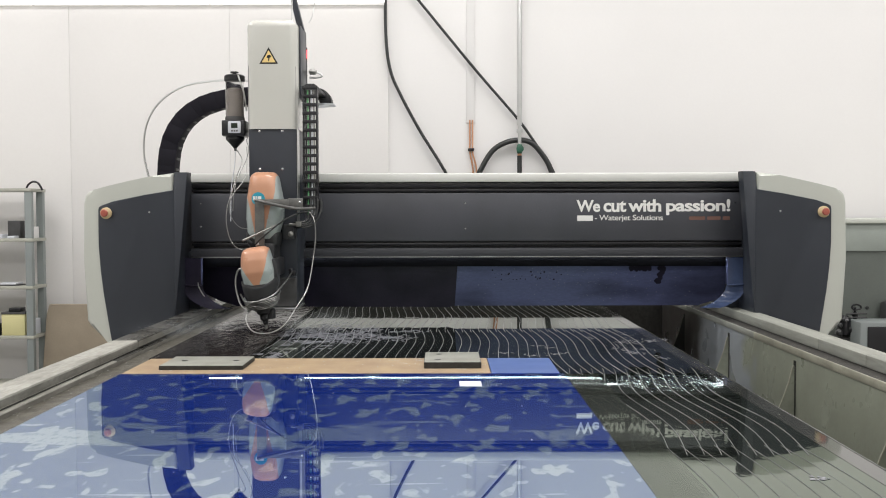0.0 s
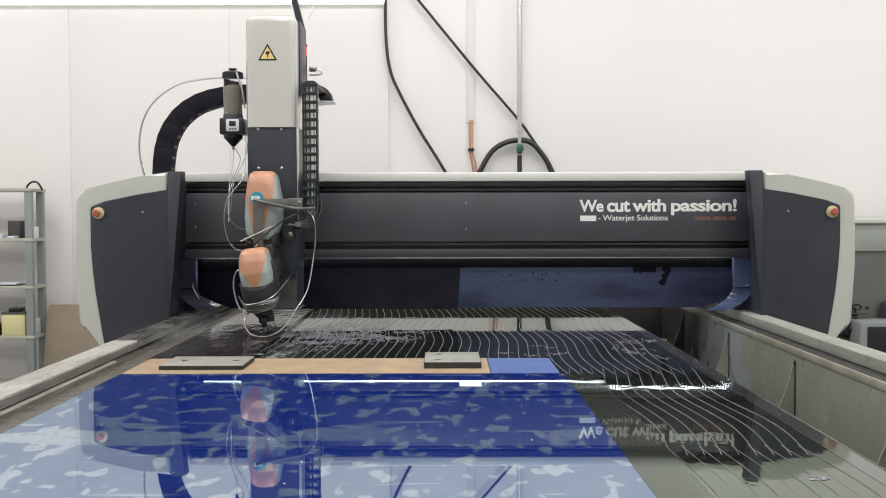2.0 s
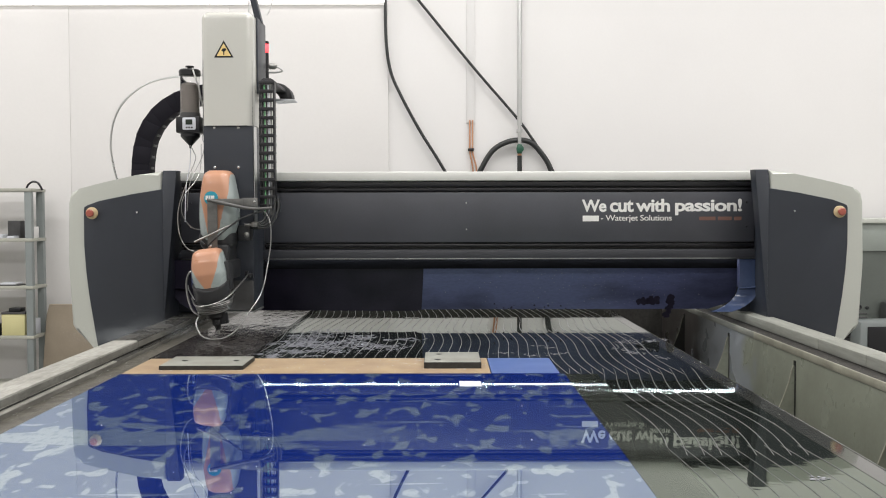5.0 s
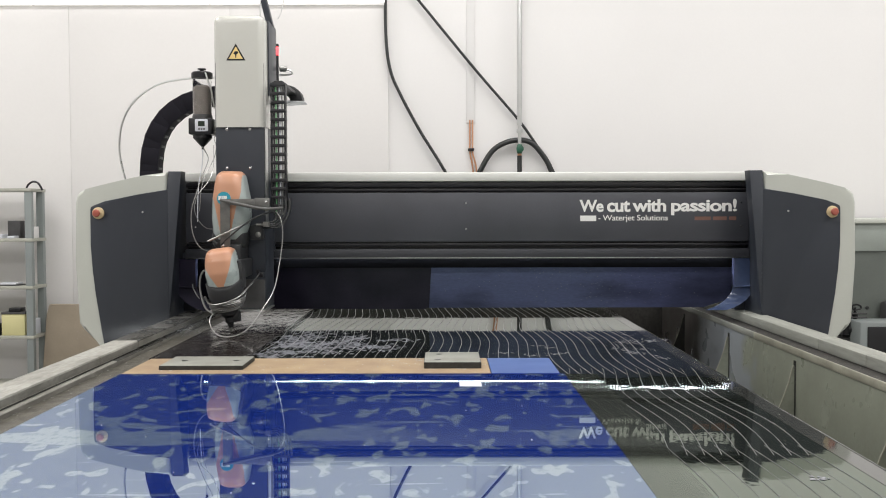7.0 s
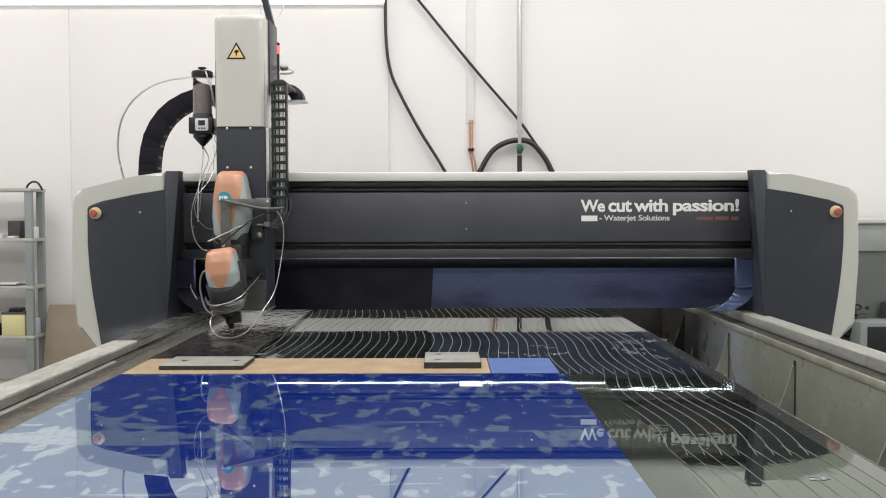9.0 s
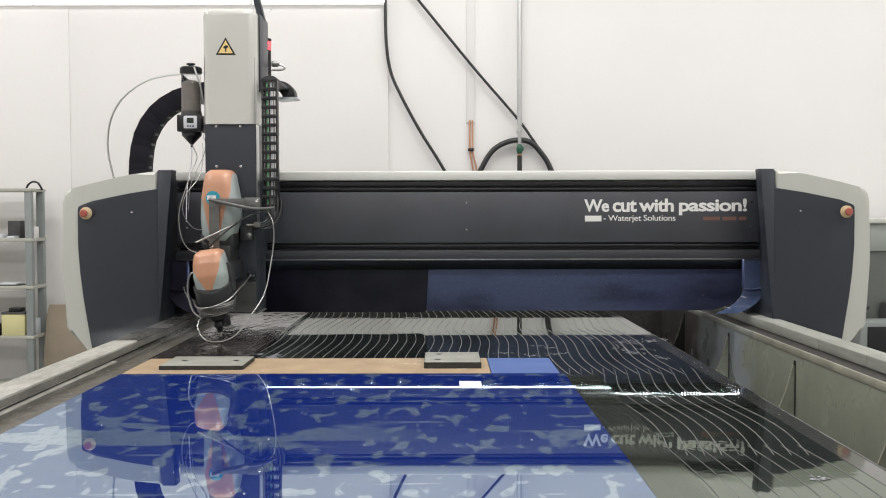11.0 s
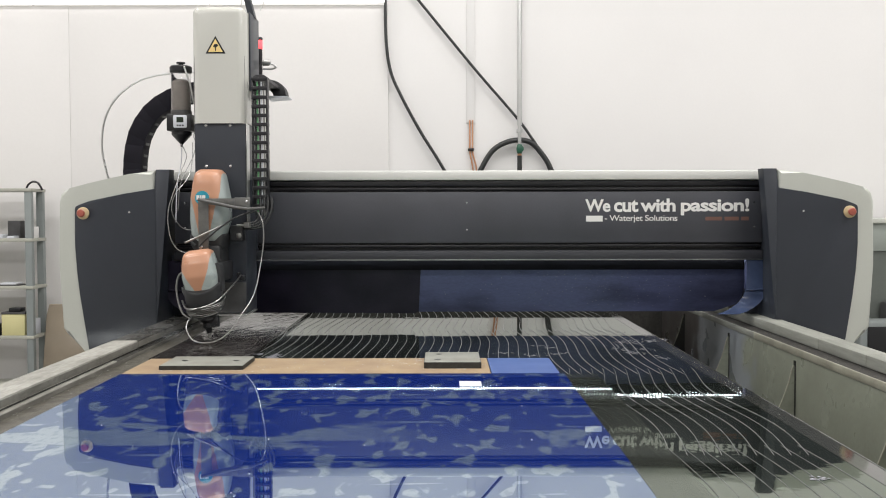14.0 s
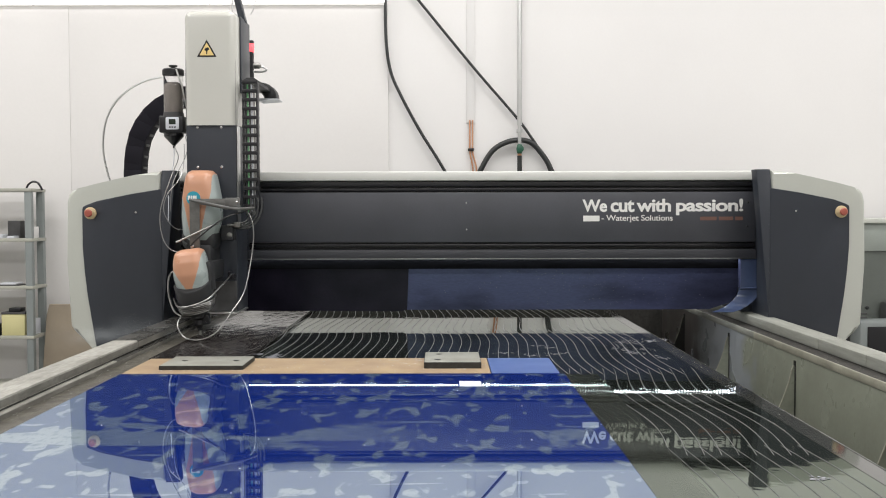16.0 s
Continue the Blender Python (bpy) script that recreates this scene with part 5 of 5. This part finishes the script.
def puff(parent, centre, half, material):
    """A soft shred of mist that thins out towards its edge."""
    bm = bmesh.new()
    bmesh.ops.create_uvsphere(bm, u_segments=24, v_segments=14, radius=1.0)
    ob = part("mist", bm, material, parent)
    ob.location, ob.scale = centre, half
    return ob


JET_SPRAY = spray("jet_spray", 0, 0, (((-0.16, -0.30, 0.025), (0.07, 0.06, 0.014), 900), ((0.14, -0.28, 0.025), (0.08, 0.06, 0.014), 900)), 0.00040, 21, "fine grey water spray round the cutting nozzle")
for centre, half in (((-0.24, -0.30, 0.040), (0.26, 0.10, 0.085)), ((-0.37, -0.46, 0.030), (0.26, 0.10, 0.06)), ((0.24, -0.26, 0.040), (0.32, 0.10, 0.085))):
    puff(JET_SPRAY, centre, half, THIN_MIST)
BURST = spray("spray_burst", 0, 0, (((-0.24, -0.32, 0.045), (0.06, 0.04, 0.025), 1500), ((0.28, -0.32, 0.045), (0.10, 0.05, 0.025), 1500)), 0.00036, 22, "short burst of grey water spray from the cut")
for centre, half in (((-0.26, -0.34, 0.06), (0.20, 0.08, 0.12)), ((0.26, -0.34, 0.045), (0.30, 0.08, 0.12)), ((0.40, -0.22, 0.120), (0.24, 0.06, 0.10)), ((0.50, -0.18, 0.190), (0.20, 0.05, 0.09)), ((0.56, -0.20, 0.05), (0.32, 0.06, 0.05))):
    puff(BURST, centre, half, THIN_MIST if centre[2] > 0.1 else THICK_MIST)


def ripples():
    """A patch of choppy water beside the blue sheet."""
    f = tagged(empty("water_ripples", 0.735, 3.10, DECK - 0.0178), "choppy wavelets on the dark water beside the sheet", "ripples", kind="stuff")
    nx, ny = 140, 200
    rng = random.Random(31)
    waves = [(rng.uniform(-1, 1) * 200, rng.uniform(0.4, 1) * 260, rng.uniform(0, 6.28), rng.uniform(0.08, 0.22)) for i in range(14)]
    verts, faces = [], []
    for j in range(ny):
        for i in range(nx):
            u, v = (i / (nx - 1) - 0.5) * 0.42, (j / (ny - 1) - 0.5) * 0.62
            fade = max(0.0, 1 - (2 * abs(u) / 0.42) ** 4) * max(0.0, 1 - (2 * abs(v) / 0.62) ** 2)
            lump = 0.5 + 0.5 * math.sin(19 * u + 1.0) * math.cos(15 * v)
            h = sum(a * math.sin(p * u + q * v + o) for p, q, o, a in waves)
            verts.append((u, v, 0.00028 * h * fade * (0.35 + lump) - 0.0012 * (1 - fade) + 0.0003))
    for j in range(ny - 1):
        for i in range(nx - 1):
            k = j * nx + i
            faces.append((k, k + 1, k + nx + 1, k + nx))
    mesh = bpy.data.meshes.new("wavelets")
    mesh.from_pydata(verts, [], faces)
    mesh.materials.append(WATER)
    for p in mesh.polygons:
        p.use_smooth = True
    ob = new("wavelets", mesh)
    ob.parent = f
    return f


RIPPLES = ripples()


def drips():
    """Dark drips and blotches of slurry that run down the apron."""
    rng = random.Random(41)
    f = tagged(empty("slurry_blotches", 0, 4.87, DECK), "dark wet slurry blotches running down the blue apron", "slurry", kind="stuff")
    bm = bmesh.new()
    for cx, cz, w, h, n in ((1.03, 0.252, 0.050, 0.010, 16), (1.135, 0.235, 0.014, 0.040, 16), (1.13, 0.185, 0.008, 0.016, 5), (0.45, 0.215, 0.20, 0.030, 30)):
        for i in range(n):
            x, z = cx + rng.uniform(-1, 1) * w, cz + rng.uniform(-1, 1) * h
            r = rng.uniform(0.008, 0.017) if n < 20 else rng.uniform(0.0015, 0.005)
            ring = [bm.verts.new((x + r * rng.uniform(0.8, 1.3) * math.cos(k * math.pi / 6), 0, z + r * rng.uniform(0.8, 1.4) * math.sin(k * math.pi / 6))) for k in range(12)]
            bm.faces.new(ring)
    for i, v in enumerate(bm.verts):
        v.co.y = 0.045 - 0.0015 - 0.0001 * (i // 12 % 9) + (0.31 - v.co.z) / 0.256 * SETBACK
    part("blotch", bm, GUARD, f, smooth=False)
    return f


BLOTCHES = drips()


def specks():
    rng = random.Random(9)
    bm = bmesh.new()
    for i in range(90):
        y = rng.uniform(1.6, 4.6)
        s = rng.uniform(0.0010, 0.0030)
        blob(bm, rng.uniform(-1.188, -1.098), y, -0.0132, s, s, s, rng, 5)
    for i in range(30):
        s = rng.uniform(0.0015, 0.0035)
        blob(bm, -1.188 + rng.uniform(0.0, 0.02), rng.uniform(1.8, 4.5), -0.0132, s, s, s, rng, 5)
    ob = tagged(link("grit_specks", bm, SPECK), "pale garnet grit and wet crumbs along the rail ledge", "grit", kind="stuff")
    ob.location = (0, 0, DECK)
    bm = bmesh.new()
    for i in range(170):
        x, y = rng.uniform(-1.0, 0.155), rng.uniform(3.2, 3.51)
        if rng.random() < 0.6:
            x, y = rng.gauss(-0.1, 0.10), rng.uniform(3.34, 3.51)
        if -0.99 < x < -0.685 or -0.075 < x < 0.14 or x > 0.155:
            continue
        s = rng.uniform(0.0012, 0.0034)
        blob(bm, x, y, 0.0064, s, s * 1.4, s * 0.8, rng, 5)
    for x0, x1, y0 in ((-0.985, -0.69, 3.254), (-0.07, 0.135, 3.276)):
        for i in range(46):
            s = rng.uniform(0.0010, 0.0028)
            blob(bm, rng.uniform(x0, x1), y0 - abs(rng.gauss(0, 0.010)), 0.0064, s, s * 1.4, s * 0.7, rng, 5)
    for i in range(40):
        s = rng.uniform(0.0010, 0.0024)
        blob(bm, rng.uniform(-1.0, 0.39), rng.uniform(1.6, 3.16), 0.0054, s, s * 1.3, s, rng, 5)
    ob = tagged(link("water_specks", bm, SPECK), "white wet specks on the board and blue sheet", "specks", kind="stuff")
    ob.location = (0, 0, BED)
    bm = bmesh.new()
    for i in range(160):
        s = rng.uniform(0.0012, 0.0045)
        blob(bm, 1.424 + rng.uniform(0.0, 0.045), rng.uniform(1.7, 4.6), -0.0042, s, s * 1.8, s * 0.9, rng, 5)
    ob = tagged(link("gap_debris", bm, GRIT), "small grey-brown debris in the dark gap beside the rail", "debris", kind="stuff")
    ob.location = (0, 0, DECK)
    bm = bmesh.new()
    for i in range(26):
        s = rng.uniform(0.0008, 0.0022)
        blob(bm, 0.93 + rng.uniform(-0.02, 0.028), rng.uniform(2.5, 3.9), -0.0172, s, s * 1.6, s * 0.7, rng, 5)
    ob = tagged(link("edge_drops", bm, SPECK), "glittering drops along the overflow lip", "drops", kind="stuff")
    ob.location = (0, 0, DECK)
    scrap = tagged(empty("paper_scrap", 0.79, 1.98, DECK - 0.0168), "small crumpled white scrap floating on the water", "scrap")
    bm = bmesh.new()
    for i in range(16):
        blob(bm, rng.uniform(-0.02, 0.02), rng.uniform(-0.016, 0.016), 0.0, 0.005, 0.004, 0.002, rng)
    part("scrap", bm, FOAM, scrap, smooth=False)


specks()


def motions():
    # seconds, beam y, head x, lift of the slide
    rows = [(0, 4.870, -0.827, 0), (0.5, 4.846, -0.837, 0), (1, 4.821, -0.818, 0), (1.5, 4.795, -0.801, 0), (2, 4.765, -0.813, 0), (2.5, 4.738, -0.836, 0), (3, 4.728, -0.865, 0),
            (3.5, 4.741, -0.864, 0), (3.9, 4.750, -0.862, 0), (4.0, 4.750, -0.862, 0), (4.1, 4.742, -0.868, 0.002), (4.2, 4.705, -0.973, 0.048), (4.4, 4.690, -1.0, 0.05),
            (4.8, 4.680, -1.0, 0.002), (5.2, 4.684, -0.998, 0), (6.3, 4.722, -0.981, 0), (6.5, 4.737, -0.974, 0), (7, 4.764, -0.962, 0), (7.5, 4.795, -0.950, 0), (8, 4.766, -0.948, 0),
            (8.5, 4.742, -0.957, 0), (9, 4.726, -0.951, 0), (9.2, 4.712, -0.943, 0), (10.2, 4.650, -0.950, 0), (11.3, 4.592, -0.977, 0), (11.5, 4.585, -0.967, 0), (12, 4.573, -0.942, 0), (12.5, 4.560, -0.946, 0),
            (13, 4.551, -0.979, 0), (13.5, 4.551, -1.009, 0), (14, 4.570, -1.011, 0), (14.5, 4.598, -1.022, 0), (15, 4.625, -1.029, 0), (15.5, 4.646, -1.049, 0), (16, 4.662, -1.073, 0)]
    walk(GANTRY, [(t, pose(0, y, DECK)) for t, y, x, z in rows])
    walk(CARRIAGE, [(t, pose(x + 0.004, y - 0.27, DECK)) for t, y, x, z in rows])
    walk(HEAD, [(t, pose(x + 0.004, y - 0.27, DECK + z)) for t, y, x, z in rows])
    walk(JET_FOAM, [(t, pose(x + 0.09, y - 0.45, DECK - 0.0172)) for t, y, x, z in rows])
    # the thick foam drifts off and settles into the water after eight seconds
    drift = [(0, -0.50, 4.30, 0), (1, -0.50, 4.32, 0), (2, -0.48, 4.28, 0), (3.5, -0.47, 4.02, 0), (4.2, -0.50, 4.02, 0), (6.3, -0.52, 4.02, 0), (7, -0.54, 4.0, 0), (7.8, -0.53, 3.96, 0), (8.5, -0.52, 3.95, -0.012), (16, -0.52, 3.95, -0.012)]
    walk(FOAM_PATCH, [(t, pose(x, y, DECK - 0.0176 + z)) for t, x, y, z in drift])
    walk(JET_SPRAY, [(t, pose(x + 0.004, y - 0.27, DECK)) for t, y, x, z in rows])
    # the burst shoots up from the cut at four seconds and falls back
    walk(BURST, [(0, pose(-0.86, 4.48, DECK - 0.45)), (3.75, pose(-0.86, 4.48, DECK - 0.45)), (3.92, pose(-0.86, 4.48, DECK)), (4.02, pose(-0.86, 4.48, DECK)), (4.15, pose(-0.86, 4.48, DECK - 0.45)), (16, pose(-0.86, 4.48, DECK - 0.45))])
    # the choppy patch swells and calms
    swell = [(0, 0), (0.2, 0), (0.6, -0.0012), (1.0, -0.0025), (1.5, -0.0010), (1.9, -0.004), (3.0, -0.0022), (3.6, -0.002), (3.95, 0), (4.05, 0), (4.2, -0.004), (13.7, -0.004), (14.0, -0.0008), (14.5, -0.0012), (15.0, -0.004), (15.55, -0.004), (15.7, -0.0010), (15.85, -0.004), (16, -0.004)]
    walk(RIPPLES, [(t, pose(0.735, 3.10, DECK - 0.0178 + z)) for t, z in swell])
    # the blotches ride on the apron and have run off by six seconds
    walk(BLOTCHES, [(t, pose(0, y, DECK - 0.4 * min(1.0, max(0.0, (t - 4.2) / 2.0)))) for t, y, x, z in rows])
    walk(ARCH, [(t, pose(-0.992 + 0.44 * (x + 0.827), y + 0.25, DECK)) for t, y, x, z in rows])
    # the air hose is pushed out a little further than the chain
    walk(AIR_HOSE, [(t, pose(max(-0.034, 0.28 * (x + 0.827)), 0, 0)) for t, y, x, z in rows])


motions()
